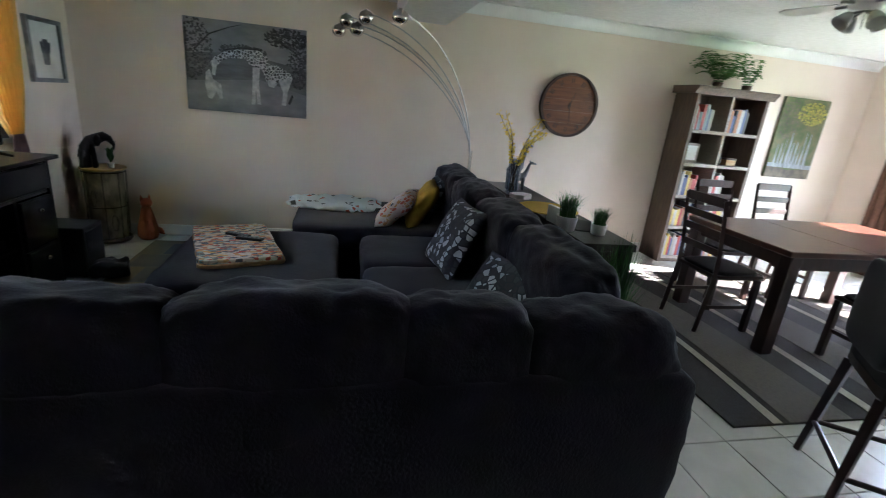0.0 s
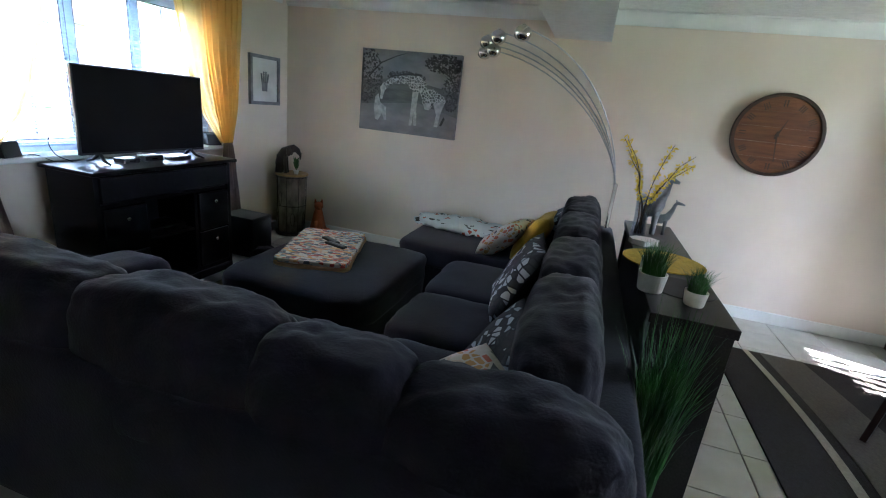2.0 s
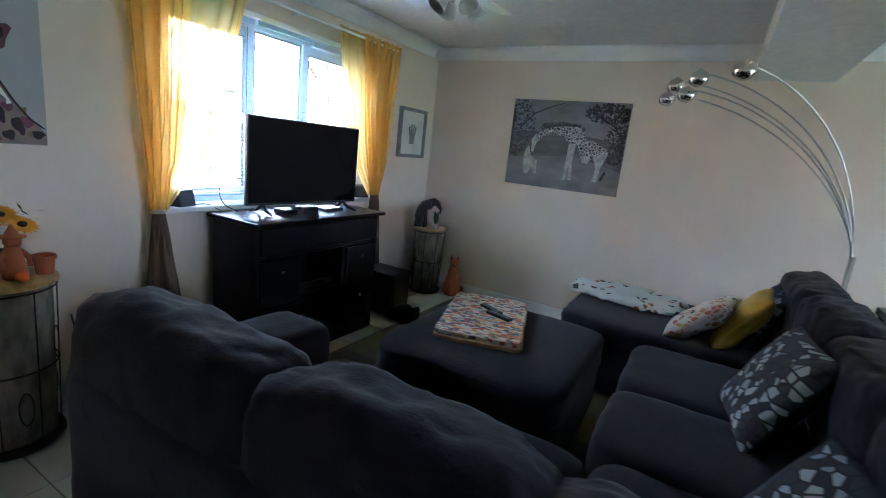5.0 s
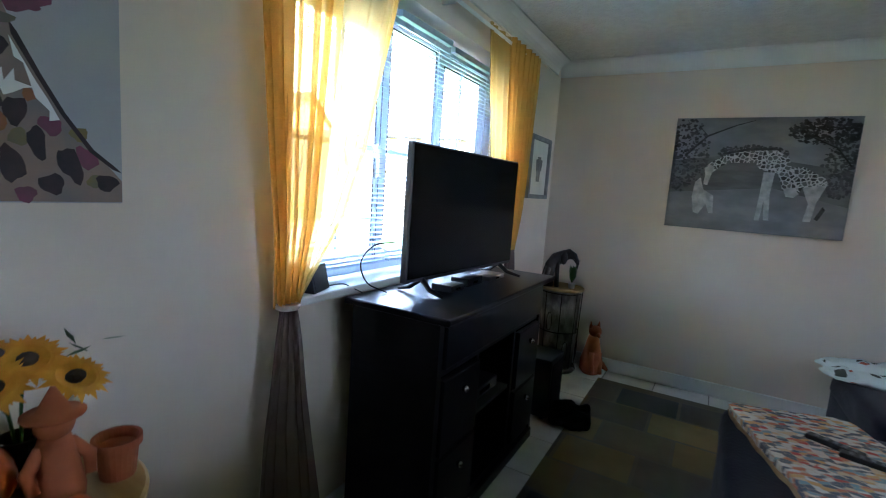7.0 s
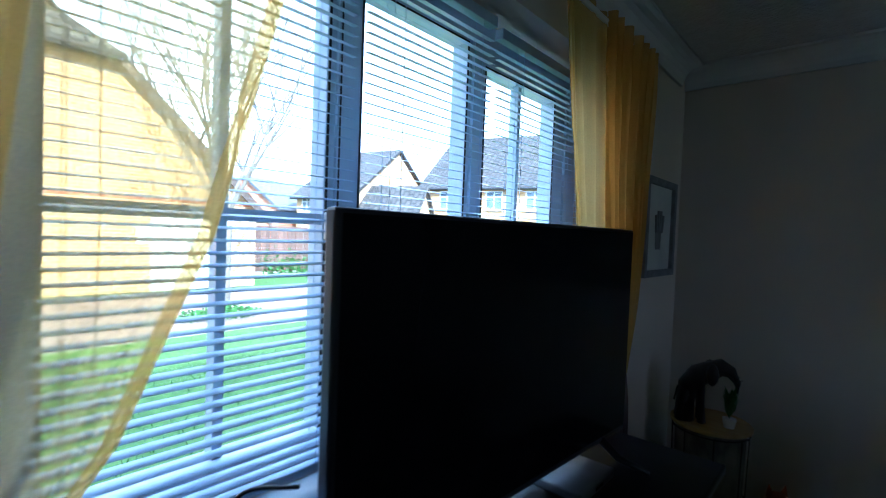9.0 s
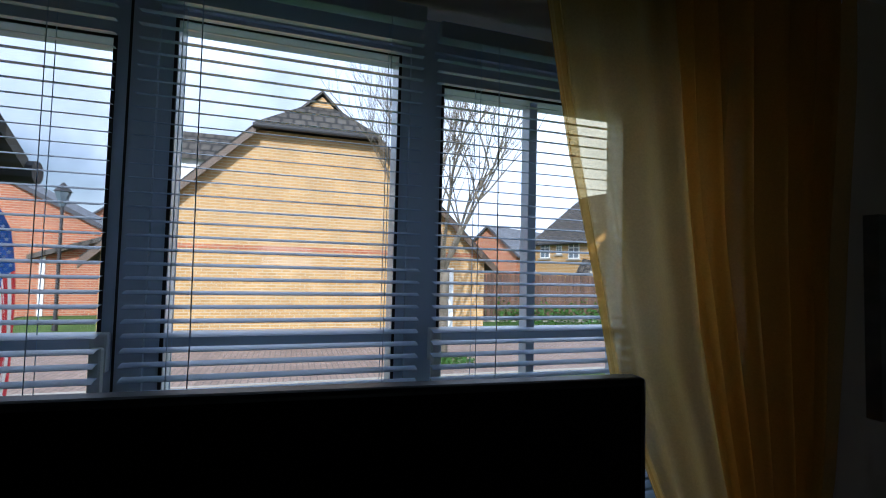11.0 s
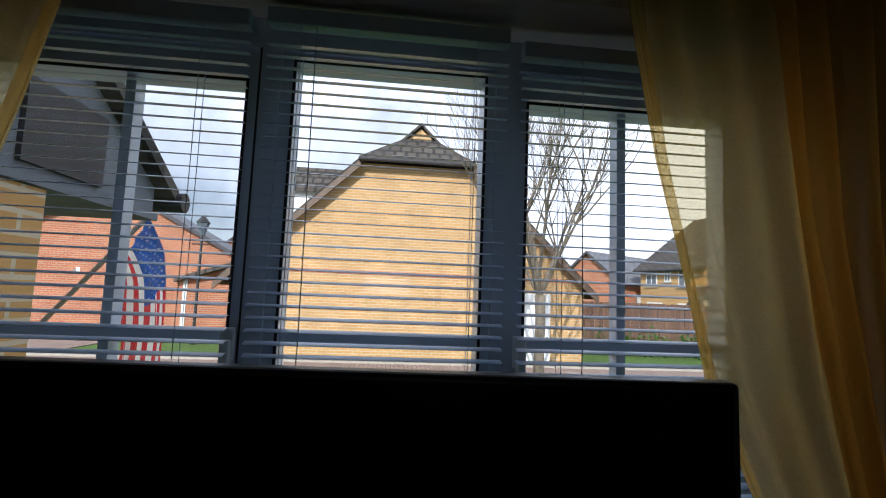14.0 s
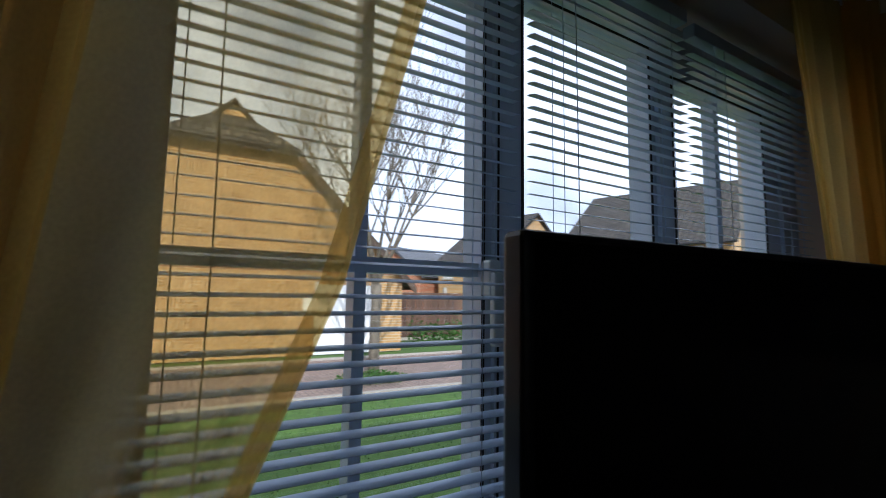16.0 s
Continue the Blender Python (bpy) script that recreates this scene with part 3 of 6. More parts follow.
drape("inner_panel", [(3.04, 3.42), (3.108, 3.44), (3.188, 3.46), (3.3, 3.5), (3.48, 3.57)], [2.2, 1.8, 1.45, 1.2, 0.97], "cream_sheer", cu, 5, 0.012, 0.06)
drape("hem", [(3.038, 3.058), (3.106, 3.126), (3.186, 3.206), (3.298, 3.315), (3.479, 3.49)], [2.2, 1.8, 1.45, 1.2, 0.97], "sheer_hem", cu, 1, 0.004, 0.068)
# cloth below the tie, again with the shade in its grey colour
drape("lower_fall", [(3.5, 3.6), (3.46, 3.66), (3.44, 3.7)], [0.97, 0.5, 0.04], "shaded_sheer", cu, 5, 0.025, 0.075)

# ---- sectional sofa ----
sofa = thing("sectional_sofa", "charcoal fabric sectional sofa with chaise and loose back cushions", "sofa", (2.2, 2.0, 0))
OX, OY = 2.2, 2.0


def sof(name, x0, x1, y0, y1, z0, z1, rumple=0.05, p=5.0, n=14, tilt=None):
    c = Vector(((x0 + x1) / 2 - OX, (y0 + y1) / 2 - OY, (z0 + z1) / 2))
    m = Matrix.Rotation(radians(tilt[1]), 3, tilt[0]) if tilt else None
    return part(name, soft(c, (x1 - x0, y1 - y0, z1 - z0), n, p, rumple, 7.0, m), "sofa_cloth", sofa, smooth=True)


sof("base", 1.02, 3.36, 1.0, 1.82, 0.05, 0.34, 0.01, 14)
sof("base", 2.4, 3.36, 1.75, 4.2, 0.05, 0.34, 0.01, 14)
sof("chaise_base", 1.88, 2.5, 3.24, 4.22, 0.05, 0.36, 0.01, 14)
sof("back_frame", 1.02, 3.42, 0.94, 1.14, 0.05, 0.7, 0.012, 12)
sof("back_frame", 3.2, 3.42, 1.0, 4.2, 0.05, 0.7, 0.012, 12)
sof("arm", 0.98, 1.28, 0.98, 1.84, 0.05, 0.645, 0.02, 9)
for x0, x1 in ((1.28, 1.83), (1.83, 2.4)):
    sof("seat_cushion", x0, x1, 1.2, 1.86, 0.3, 0.5, 0.02, 7)
sof("corner_seat", 2.4, 3.1, 1.2, 1.9, 0.3, 0.5, 0.02, 7)
for y0, y1 in ((1.9, 2.44), (2.44, 3.08)):
    sof("seat_cushion", 2.36, 3.1, y0, y1, 0.3, 0.51, 0.02, 7)
sof("chaise_cushion", 1.86, 3.1, 3.22, 4.22, 0.32, 0.505, 0.015, 8)
for x0, x1, zt in ((0.96, 1.87, 0.91), (1.75, 2.49, 0.925), (2.38, 2.84, 0.9)):
    sof("back_cushion", x0, x1, 0.95, 1.22, 0.44, zt, 0.055, 4.0, 34, ("X", -6))
sof("corner_cushion", 2.74, 3.37, 0.95, 1.27, 0.42, 0.87, 0.055, 3.6, 34)
for y0, y1 in ((1.2, 2.0), (1.86, 2.64), (2.48, 3.28), (3.12, 3.99)):
    sof("back_cushion", 3.03, 3.3, y0, y1, 0.44, 0.95, 0.055, 4.0, 34, ("Y", -6))
for x, y in ((1.1, 1.05), (3.3, 1.05), (3.3, 4.1), (1.95, 4.1), (1.95, 3.32), (1.12, 1.76)):
    part("foot", rod((x - OX, y - OY, 0), (x - OX, y - OY, 0.07), 0.02, 0.03), "black_wood", sofa)

ott = thing("ottoman", "large square charcoal fabric ottoman", "ottoman", (1.76, 2.56, 0))
part("body", soft((0, 0, 0.25), (0.9, 1.02, 0.4), 12, 12, 0.012, 7), "sofa_cloth", ott, smooth=True)
part("top_cushion", soft((0, 0, 0.42), (0.92, 1.04, 0.19), 14, 8, 0.02, 7), "sofa_cloth", ott, smooth=True)
for sx in (-1, 1):
    for sy in (-1, 1):
        part("foot", rod((sx * 0.36, sy * 0.42, 0), (sx * 0.36, sy * 0.42, 0.07), 0.02, 0.03), "black_wood", ott)

qu = thing("patchwork_quilt", "folded patchwork quilt in orange, red and cream on the ottoman", "blanket", (1.62, 2.65, 0.513), 18)
part("upper_fold", soft((0, 0, 0.032), (0.43, 0.68, 0.028), 14, 16, 0.03, 9), "quilt", qu, smooth=True)
part("lower_fold", soft((0.005, -0.005, 0.011), (0.44, 0.7, 0.022), 14, 16, 0.04, 8), "quilt_back", qu, "tan backing of the quilt", smooth=True)
for x, y, r in ((1.62, 2.73, 62), (1.7, 2.66, 75)):
    rm = thing("remote_control", "black remote control lying on the quilt", "remote control", (x, y, 0.558), r)
    part("body", box(-0.022, 0.022, -0.08, 0.08, 0, 0.016, 0.006), "black_plastic", rm)
    for i in range(5):
        part("button", box(-0.012, 0.012, -0.06 + i * 0.026, -0.048 + i * 0.026, 0.016, 0.0185), "stone_grey", rm)


def cushion(label, at, rx, ry, rz, material, s=0.42, d=0.14):
    bm = bmesh.new()
    n = 16
    top, bot = {}, {}
    for i in range(n + 1):
        for j in range(n + 1):
            u, v = -1 + 2 * i / n, -1 + 2 * j / n
            pin = 1 - 0.1 * (1 - u * u) * 0 - 0.07 * ((1 - abs(u)) if abs(v) == 1 else 0)
            h = d / 2 * ((1 - u ** 4) * (1 - v ** 4)) ** 0.55 * (1 + 0.2 * noise.noise(Vector((u * 2, v * 2, at[0]))))
            x, y = u * s / 2 * (1 - 0.06 * (1 - v * v) * 0 - 0.05 * (1 - u * u) * 0), v * s / 2
            x *= 1 - 0.07 * (1 - v * v) * abs(u)
            y *= 1 - 0.07 * (1 - u * u) * abs(v)
            top[i, j] = bm.verts.new((x, y, h))
            bot[i, j] = top[i, j] if i in (0, n) or j in (0, n) else bm.verts.new((x, y, -h))
    for i in range(n):
        for j in range(n):
            for g in (top, bot):
                bm.faces.new((g[i, j], g[i + 1, j], g[i + 1, j + 1], g[i, j + 1]))
    ob = part("throw_cushion", bm, material, None, smooth=True)
    if material == "leaf_cloth":
        ob.data.materials.append(MATS["black_cloth"])
        for f in ob.data.polygons:
            f.material_index = 1 if f.center.z < -0.002 else 0
    ob.matrix_basis = pose(*at, rx, ry, rz)
    return tagged(ob, label, "cushion", "sofa cushions")


cushion("black and grey leaf print cushion leaning on the sofa back", (2.9, 2.42, 0.69), 0, -62, 8, "leaf_cloth", 0.45)
cushion("black and grey leaf print cushion slumped in the sofa corner", (2.96, 1.72, 0.6), 0, -52, 26, "leaf_cloth", 0.42)
cushion("cream and orange word print cushion lying in the sofa corner", (2.88, 1.47, 0.575), 4, -16, 40, "print_cloth", 0.4, 0.11)
cushion("grey patterned cushion behind the yellow cushion", (2.97, 3.6, 0.67), 0, -66, 0, "leaf_cloth", 0.42)
cushion("plain mustard yellow cushion on the chaise", (2.86, 3.48, 0.655), 0, -58, -6, "yellow_cushion", 0.42)
cushion("red and cream word print cushion on the chaise", (2.66, 3.42, 0.625), 0, -42, -14, "print_cloth", 0.38)

b = soft((0, 0, 0), (0.8, 0.42, 0.075), 16, 3.0, 0.2, 7)
solo("throw_blanket", b, "dotted_cloth", "white fleece blanket with red and black spots heaped on the chaise", "blanket", (2.16, 3.9, 0.525), -4, True)

# ---- media unit and television ----
ms = thing("media_chest", "black painted wooden media chest with drawers and open shelf", "tv stand", (0.25, 2.615, 0))
W2 = 0.54
part("top", box(-0.21, 0.24, -W2 - 0.03, W2 + 0.03, 0.885, 0.91, 0.006), "black_wood", ms)
part("back_panel", box(-0.19, -0.17, -W2, W2, 0.06, 0.885), "black_wood", ms)
for y in (-W2, W2 - 0.03):
    part("side_panel", box(-0.17, 0.19, y, y + 0.03, 0.06, 0.885), "black_wood", ms)
part("upper_rail", box(-0.17, 0.18, -W2 + 0.03, W2 - 0.03, 0.68, 0.7), "black_wood", ms)
part("floor_panel", box(-0.17, 0.18, -W2 + 0.03, W2 - 0.03, 0.06, 0.09), "black_wood", ms)
for y in (-0.2, 0.2):
    part("divider", box(-0.17, 0.18, y - 0.012, y + 0.012, 0.09, 0.68), "black_wood", ms)
part("plinth", box(-0.18, 0.2, -W2, W2, 0, 0.06, 0.008), "black_wood", ms)
for y0, y1 in ((-W2 + 0.035, -0.215), (0.215, W2 - 0.035)):
    for z0, z1 in ((0.1, 0.37), (0.385, 0.67)):
        dr = part("drawer_front", box(0.175, 0.2, y0, y1, z0, z1, 0.005), "black_wood", ms)
        part("knob", ball((0.214, (y0 + y1) / 2, z1 - 0.07), 0.014), "chrome", dr, "small chrome knob", smooth=True)
part("drawer_front", box(0.175, 0.2, -W2 + 0.035, W2 - 0.035, 0.71, 0.865, 0.005), "black_wood", ms)
part("shelf", box(-0.17, 0.17, -0.188, 0.188, 0.4, 0.418), "black_wood", ms)
bx2 = thing("media_box", "black media player in the open shelf of the chest", "media player", (0.28, 2.615, 0.418))
part("case", box(-0.1, 0.1, -0.15, 0.15, 0, 0.05, 0.004), "black_plastic", bx2)
part("display", box(0.1, 0.103, -0.04, 0.06, 0.015, 0.035), "screen", bx2)

tv = thing("television", "black flat screen television switched off on two splayed legs", "television", (0.228, 2.635, 0.91), -3.5)
part("bezel", box(-0.016, 0.012, -0.45, 0.45, 0.052, 0.582, 0.005), "black_plastic", tv)
part("screen", box(0.0125, 0.0145, -0.44, 0.44, 0.068, 0.574), "screen", tv, "dark glossy screen")
part("back_cover", box(-0.065, -0.016, -0.3, 0.3, 0.1, 0.4, 0.02), "black_plastic", tv)
for y in (-0.33, 0.33):
    b = tube([(0, y, 0.06), (0.05, y * 1.03, 0.02), (0.12, y * 1.06, 0.006)], [0.012, 0.01, 0.006], 8)
    tube([(0, y, 0.06), (-0.05, y * 1.03, 0.02), (-0.1, y * 1.06, 0.006)], [0.012, 0.01, 0.006], 8, b)
    part("leg", b, "black_plastic", tv, smooth=True)
for nm, y, w, d, h, lab in (("set_top_box", 2.45, 0.11, 0.1, 0.028, "small black set top box under the television"), ("soundbar", 2.62, 0.14, 0.09, 0.036, "small black speaker under the television"), ("media_hub", 2.83, 0.17, 0.12, 0.022, "flat silver box under the television")):
    o = thing(nm, lab, "media box", (0.25, y, 0.91))
    part("case", box(-d / 2, d / 2, -w / 2, w / 2, 0, h, 0.004), "steel" if nm == "media_hub" else "black_plastic", o)
    part("lamp_window", box(d / 2, d / 2 + 0.001, -0.02, 0.02, h * 0.3, h * 0.6), "screen", o)
for y, r in ((1.93, 20), (3.47, -15)):
    o = thing("satellite_speaker", "black wedge speaker on the window board", "speaker", (-0.02, y, WZ0 + 0.004), r, "surround speakers")
    part("case", prism([(-0.05, 0), (0.05, 0), (0.03, 0.09), (-0.05, 0.1)], "y", -0.06, 0.06), "black_plastic", o)
    part("grille", prism([(0.0515, 0.006), (0.0535, 0.006), (0.0335, 0.084), (0.0315, 0.084)], "y", -0.052, 0.052), "dark_board", o)
def bend(pts, n=6):
    """Points of a smooth curve through the given ones."""
    ps = [Vector(p) for p in pts]
    ps = [ps[0] * 2 - ps[1]] + ps + [ps[-1] * 2 - ps[-2]]
    out = []
    for a, c, d, e in zip(ps, ps[1:], ps[2:], ps[3:]):
        for k in range(n):
            u = k / n
            out.append(0.5 * (2 * c + (d - a) * u + (2 * a - 5 * c + 4 * d - e) * u * u + (3 * c - a - 3 * d + e) * u ** 3))
    return out + [ps[-2]]


solo("speaker_cable", tube(bend([(0.0, 2.0, 0.95), (0.02, 2.06, 0.952), (0.045, 2.1, 0.93), (0.055, 2.13, 0.914)]), 0.0025, 6), "black_plastic", "thin black cable from the window board to the chest", "cable", smooth=True)
solo("aerial_cable", tube(bend([(0.17, 2.17, 1.12), (0.1, 2.13, 1.1), (0.05, 2.12, 1.03), (0.06, 2.15, 0.95), (0.12, 2.2, 0.914)]), 0.003, 6), "black_plastic", "black cable looping behind the television", "cable", smooth=True)
sw = thing("subwoofer", "black subwoofer box on the floor by the chest", "subwoofer", (0.3, 3.5, 0))
part("case", box(-0.17, 0.17, -0.13, 0.13, 0.015, 0.37, 0.008), "black_plastic", sw)
part("grille", box(0.17, 0.176, -0.11, 0.11, 0.05, 0.34, 0.003), "dark_board", sw)
for sx in (-0.13, 0.13):
    for sy in (-0.1, 0.1):
        part("foot", rod((sx, sy, 0), (sx, sy, 0.016), 0.015), "black_plastic", sw)
b = soft((0, 0, 0.06), (0.24, 0.2, 0.13), 10, 3, 0.25, 9)
solo("bag", b, "leather", "small black bag slumped on the floor by the subwoofer", "bag", (0.6, 3.42, 0.0), 20, True)

# ---- wire drum tables ----


def drum(label, at, r, h):
    d = thing("drum_table", label, "side table", at, group="wire drum tables")
    part("top", lathe([(r + 0.005, h - 0.02), (r + 0.012, h - 0.014), (r + 0.012, h - 0.004), (r + 0.006, h)], n=40), "pine", d, "varnished pine top", smooth=False)
    part("fabric_drum", lathe([(r * 0.84, 0.05), (r * 0.93, h - 0.022)], n=40), "barrel_grey", d, "weathered grey cloth drum", smooth=True)
    for z, q in ((h - 0.035, 1.0), (h * 0.5, 0.95), (0.035, 0.9)):
        pts = [(r * q * math.cos(a), r * q * math.sin(a), z) for a in (2 * math.pi * k / 32 for k in range(33))]
        part("hoop", tube(pts, 0.004 if z > 0.1 else 0.02, 6), "dark_wire", d, smooth=True)
    for k in range(8):
        a = 2 * math.pi * k / 8 + 0.3
        part("wire", tube([(r * math.cos(a), r * math.sin(a), h - 0.03), (r * 0.955 * math.cos(a), r * 0.955 * math.sin(a), h * 0.5), (r * 0.9 * math.cos(a), r * 0.9 * math.sin(a), 0.012)], 0.003, 6), "dark_wire", d)
    for k in range(7):
        a = 0.9 * k
        pts = [((r * 0.97) * math.cos(a + 0.14 * math.cos(t)), (r * 0.97) * math.sin(a + 0.14 * math.cos(t)), h * (0.3 + 0.32 * (k % 2)) + 0.07 * math.sin(t)) for t in (2 * math.pi * q / 14 for q in range(15))]
        part("wire_scroll", tube(pts, 0.0025, 5), "dark_wire", d)
    return d


drum("small round drum table with pine top in the corner", (0.25, 4.24, 0), 0.155, 0.66)
drum("larger round drum table with pine top against the wall", (0.21, 1.06, 0), 0.178, 0.735)

# ---- pictures on the walls ----
pw, ph = 1.0, 0.75
ca = thing("giraffe_canvas", "black and white canvas print of giraffes on the savanna", "canvas print", (0.876, 4.497, 1.18))
part("canvas", box(0, pw, -0.035, 0, 0, ph, 0.004), "picture_grey", ca)


def leafy(cx, cz, rx, rz, n, y, seed):
    rnd = random.Random(seed)
    bm = bmesh.new()
    for _ in range(n):
        a, q = rnd.uniform(0, 6.28), rnd.random() ** 0.5
        x, z, s = cx + rx * q * math.cos(a), cz + rz * q * math.sin(a), rnd.uniform(0.005, 0.014)
        x, z = min(max(x, s), pw - s), min(max(z, s), ph - s)
        vs = [bm.verts.new((x + s * rnd.uniform(0.6, 1.1) * math.cos(t), y, z + s * rnd.uniform(0.5, 1) * math.sin(t))) for t in (math.pi * 2 * k / 6 for k in range(6))]
        bm.faces.new(vs)
    return bm


part("print_sky", prism([(0.0, 0.46), (0.3, 0.5), (0.62, 0.48), (1.0, 0.42), (1.0, 0.75), (0.0, 0.75)], "y", -0.0356, -0.0352), "picture_light", ca)
part("print_water", prism([(0, 0.0), (1.0, 0.0), (1.0, 0.2), (0.6, 0.3), (0.0, 0.24)], "y", -0.0355, -0.0352), "picture_light", ca)
part("print_tree", leafy(0.08, 0.5, 0.14, 0.25, 420, -0.0362, 2), "picture_mid", ca)
part("print_canopy", leafy(0.84, 0.66, 0.2, 0.08, 420, -0.0363, 3), "picture_dark", ca)
part("print_bush", leafy(0.93, 0.45, 0.09, 0.2, 260, -0.0362, 4), "picture_mid", ca)
b = tube([(0.08, -0.0365, 0.5), (0.2, -0.0365, 0.63), (0.36, -0.0365, 0.7), (0.46, -0.0365, 0.73)], [0.01, 0.007, 0.004, 0.002], 5)
tube([(0.2, -0.0365, 0.63), (0.14, -0.0365, 0.7)], 0.003, 5, b)
part("print_branch", tube([(0.78, -0.0365, 0.62), (0.9, -0.0365, 0.56), (0.98, -0.0365, 0.45)], [0.008, 0.006, 0.005], 5), "picture_dark", ca)
part("print_branch", b, "picture_dark", ca)


def printed(name, pts, y, material):
    part(name, prism(pts, "y", y - 0.0005, y), material, ca)


part("print_bush", leafy(0.46, 0.52, 0.2, 0.05, 320, -0.0361, 6), "picture_mid", ca)
printed("print_giraffe", [(0.21, 0.42), (0.24, 0.455), (0.32, 0.505), (0.44, 0.535), (0.6, 0.54), (0.665, 0.5), (0.69, 0.425), (0.66, 0.39), (0.6, 0.395), (0.52, 0.42), (0.49, 0.46), (0.35, 0.455), (0.29, 0.425), (0.25, 0.375), (0.23, 0.3), (0.21, 0.31), (0.215, 0.375)], -0.037, "giraffe_print")
printed("print_mane", [(0.32, 0.508), (0.44, 0.538), (0.6, 0.543), (0.6, 0.556), (0.44, 0.552), (0.31, 0.518)], -0.0371, "picture_dark")
printed("print_muzzle", [(0.205, 0.41), (0.235, 0.44), (0.265, 0.42), (0.25, 0.37), (0.235, 0.3), (0.212, 0.305), (0.215, 0.37)], -0.0376, "giraffe_pale")
printed("print_leg", [(0.545, 0.4), (0.605, 0.4), (0.595, 0.25), (0.61, 0.09), (0.58, 0.09), (0.568, 0.22), (0.558, 0.085), (0.53, 0.085), (0.54, 0.25)], -0.0376, "giraffe_pale")
printed("print_giraffe", [(0.645, 0.43), (0.75, 0.44), (0.865, 0.375), (0.885, 0.335), (0.82, 0.3), (0.76, 0.31), (0.74, 0.265), (0.69, 0.26), (0.655, 0.3), (0.62, 0.4)], -0.0374, "giraffe_print")
printed("print_muzzle", [(0.66, 0.3), (0.72, 0.31), (0.745, 0.27), (0.72, 0.245), (0.68, 0.25)], -0.038, "giraffe_pale")
printed("print_leg", [(0.76, 0.31), (0.88, 0.335), (0.84, 0.22), (0.825, 0.1), (0.785, 0.1), (0.8, 0.21)], -0.038, "giraffe_pale")
printed("print_tail", [(0.84, 0.12), (0.86, 0.11), (0.89, 0.18), (0.875, 0.2)], -0.038, "picture_dark")
printed("print_calf", [(0.16, 0.32), (0.19, 0.35), (0.215, 0.27), (0.28, 0.23), (0.29, 0.11), (0.265, 0.11), (0.24, 0.17), (0.2, 0.1), (0.17, 0.11), (0.15, 0.22)], -0.037, "giraffe_pale")

fr = thing("framed_picture", "grey framed print of a hand shape under glass", "picture", (0.0, 4.13, 1.53))
b = box(0, 0.03, -0.215, -0.185, -0.225, 0.225)
box(0, 0.03, 0.185, 0.215, -0.225, 0.225, bm=b)
box(0, 0.03, -0.185, 0.185, -0.225, -0.195, bm=b)
box(0, 0.03, -0.185, 0.185, 0.195, 0.225, bm=b)
part("frame", b, "stone_grey", fr)
part("mount", box(0, 0.012, -0.185, 0.185, -0.195, 0.195), "paper", fr)
b = prism([(-0.035, -0.1), (0.035, -0.1), (0.045, -0.01), (-0.045, -0.01)], "x", 0.0125, 0.014)
for k in range(4):
    tube([(0.0135, -0.036 + 0.024 * k, -0.02), (0.0135, -0.05 + 0.034 * k, 0.09 - 0.02 * abs(k - 1.5))], 0.009, 5, b)
part("print_shape", b, "stone_grey", fr)

gc = thing("giraffe_painting", "square canvas with a colourful painted giraffe on grey", "canvas print", (0.0, 0.895, 1.245))
part("canvas", box(0, 0.035, -0.42, 0.42, 0, 0.84, 0.004), "canvas_grey", gc)


def painted(name, pts, level, material):
    """A patch of paint on the canvas, by sideways and upward place in thousandths of its width."""
    x = 0.0354 + 0.0006 * level
    part(name, prism([(u * 0.00084 - 0.42, v * 0.00084) for u, v in pts], "x", x, x + 0.0005), material, gc)


def blot(u, v, ru, rv, lean, level, material):
    pts = []
    for k in range(14):
        a = 2 * math.pi * k / 14
        q = 1 + 0.14 * math.sin(3 * a + u) + 0.08 * math.sin(5 * a + v)
        pts.append((u + 1.2 * ru * q * math.cos(a) + lean * rv * math.sin(a), v + rv * q * math.sin(a)))
    painted("painted_spot", pts, level, material)


painted("painted_neck", [(997, 3), (997, 58), (969, 91), (925, 132), (872, 209), (830, 288), (788, 369), (767, 389), (709, 303), (666, 211), (713, 133), (733, 79), (751, 3)], 0, "giraffe_paint")
painted("painted_mane", [(781, 392), (794, 373), (835, 290), (878, 212), (934, 133), (980, 95), (997, 79), (975, 87), (925, 127), (869, 208), (826, 285), (784, 365)], 2, "paint_dark")
painted("painted_head", [(789, 375), (762, 456), (744, 500), (719, 541), (705, 590), (614, 597), (524, 525), (479, 415), (433, 294), (395, 210), (401, 140), (467, 127), (535, 152), (581, 190), (671, 199), (723, 244), (769, 302)], 1, "giraffe_paint")
painted("painted_horn", [(661, 574), (714, 563), (746, 678), (731, 696), (698, 670)], 1, "paint_olive")
painted("painted_horn", [(569, 563), (618, 587), (612, 675), (591, 677), (568, 651)], 1, "paint_olive")
painted("painted_ear", [(733, 497), (763, 494), (800, 530), (817, 548), (872, 558), (889, 544), (864, 487), (858, 450), (796, 412), (779, 411), (761, 450)], 2, "paint_magenta")
painted("painted_ear", [(492, 451), (444, 456), (372, 427), (359, 399), (418, 387), (473, 398)], 2, "paint_magenta")
painted("white_highlight", [(663, 511), (686, 536), (708, 543), (734, 509), (759, 468), (759, 430), (741, 410), (714, 419), (653, 406), (674, 456)], 2, "sun_glint_paint")
painted("white_highlight", [(548, 290), (566, 313), (583, 328), (605, 325), (630, 330), (634, 299), (619, 273), (574, 259)], 2, "sun_glint_paint")
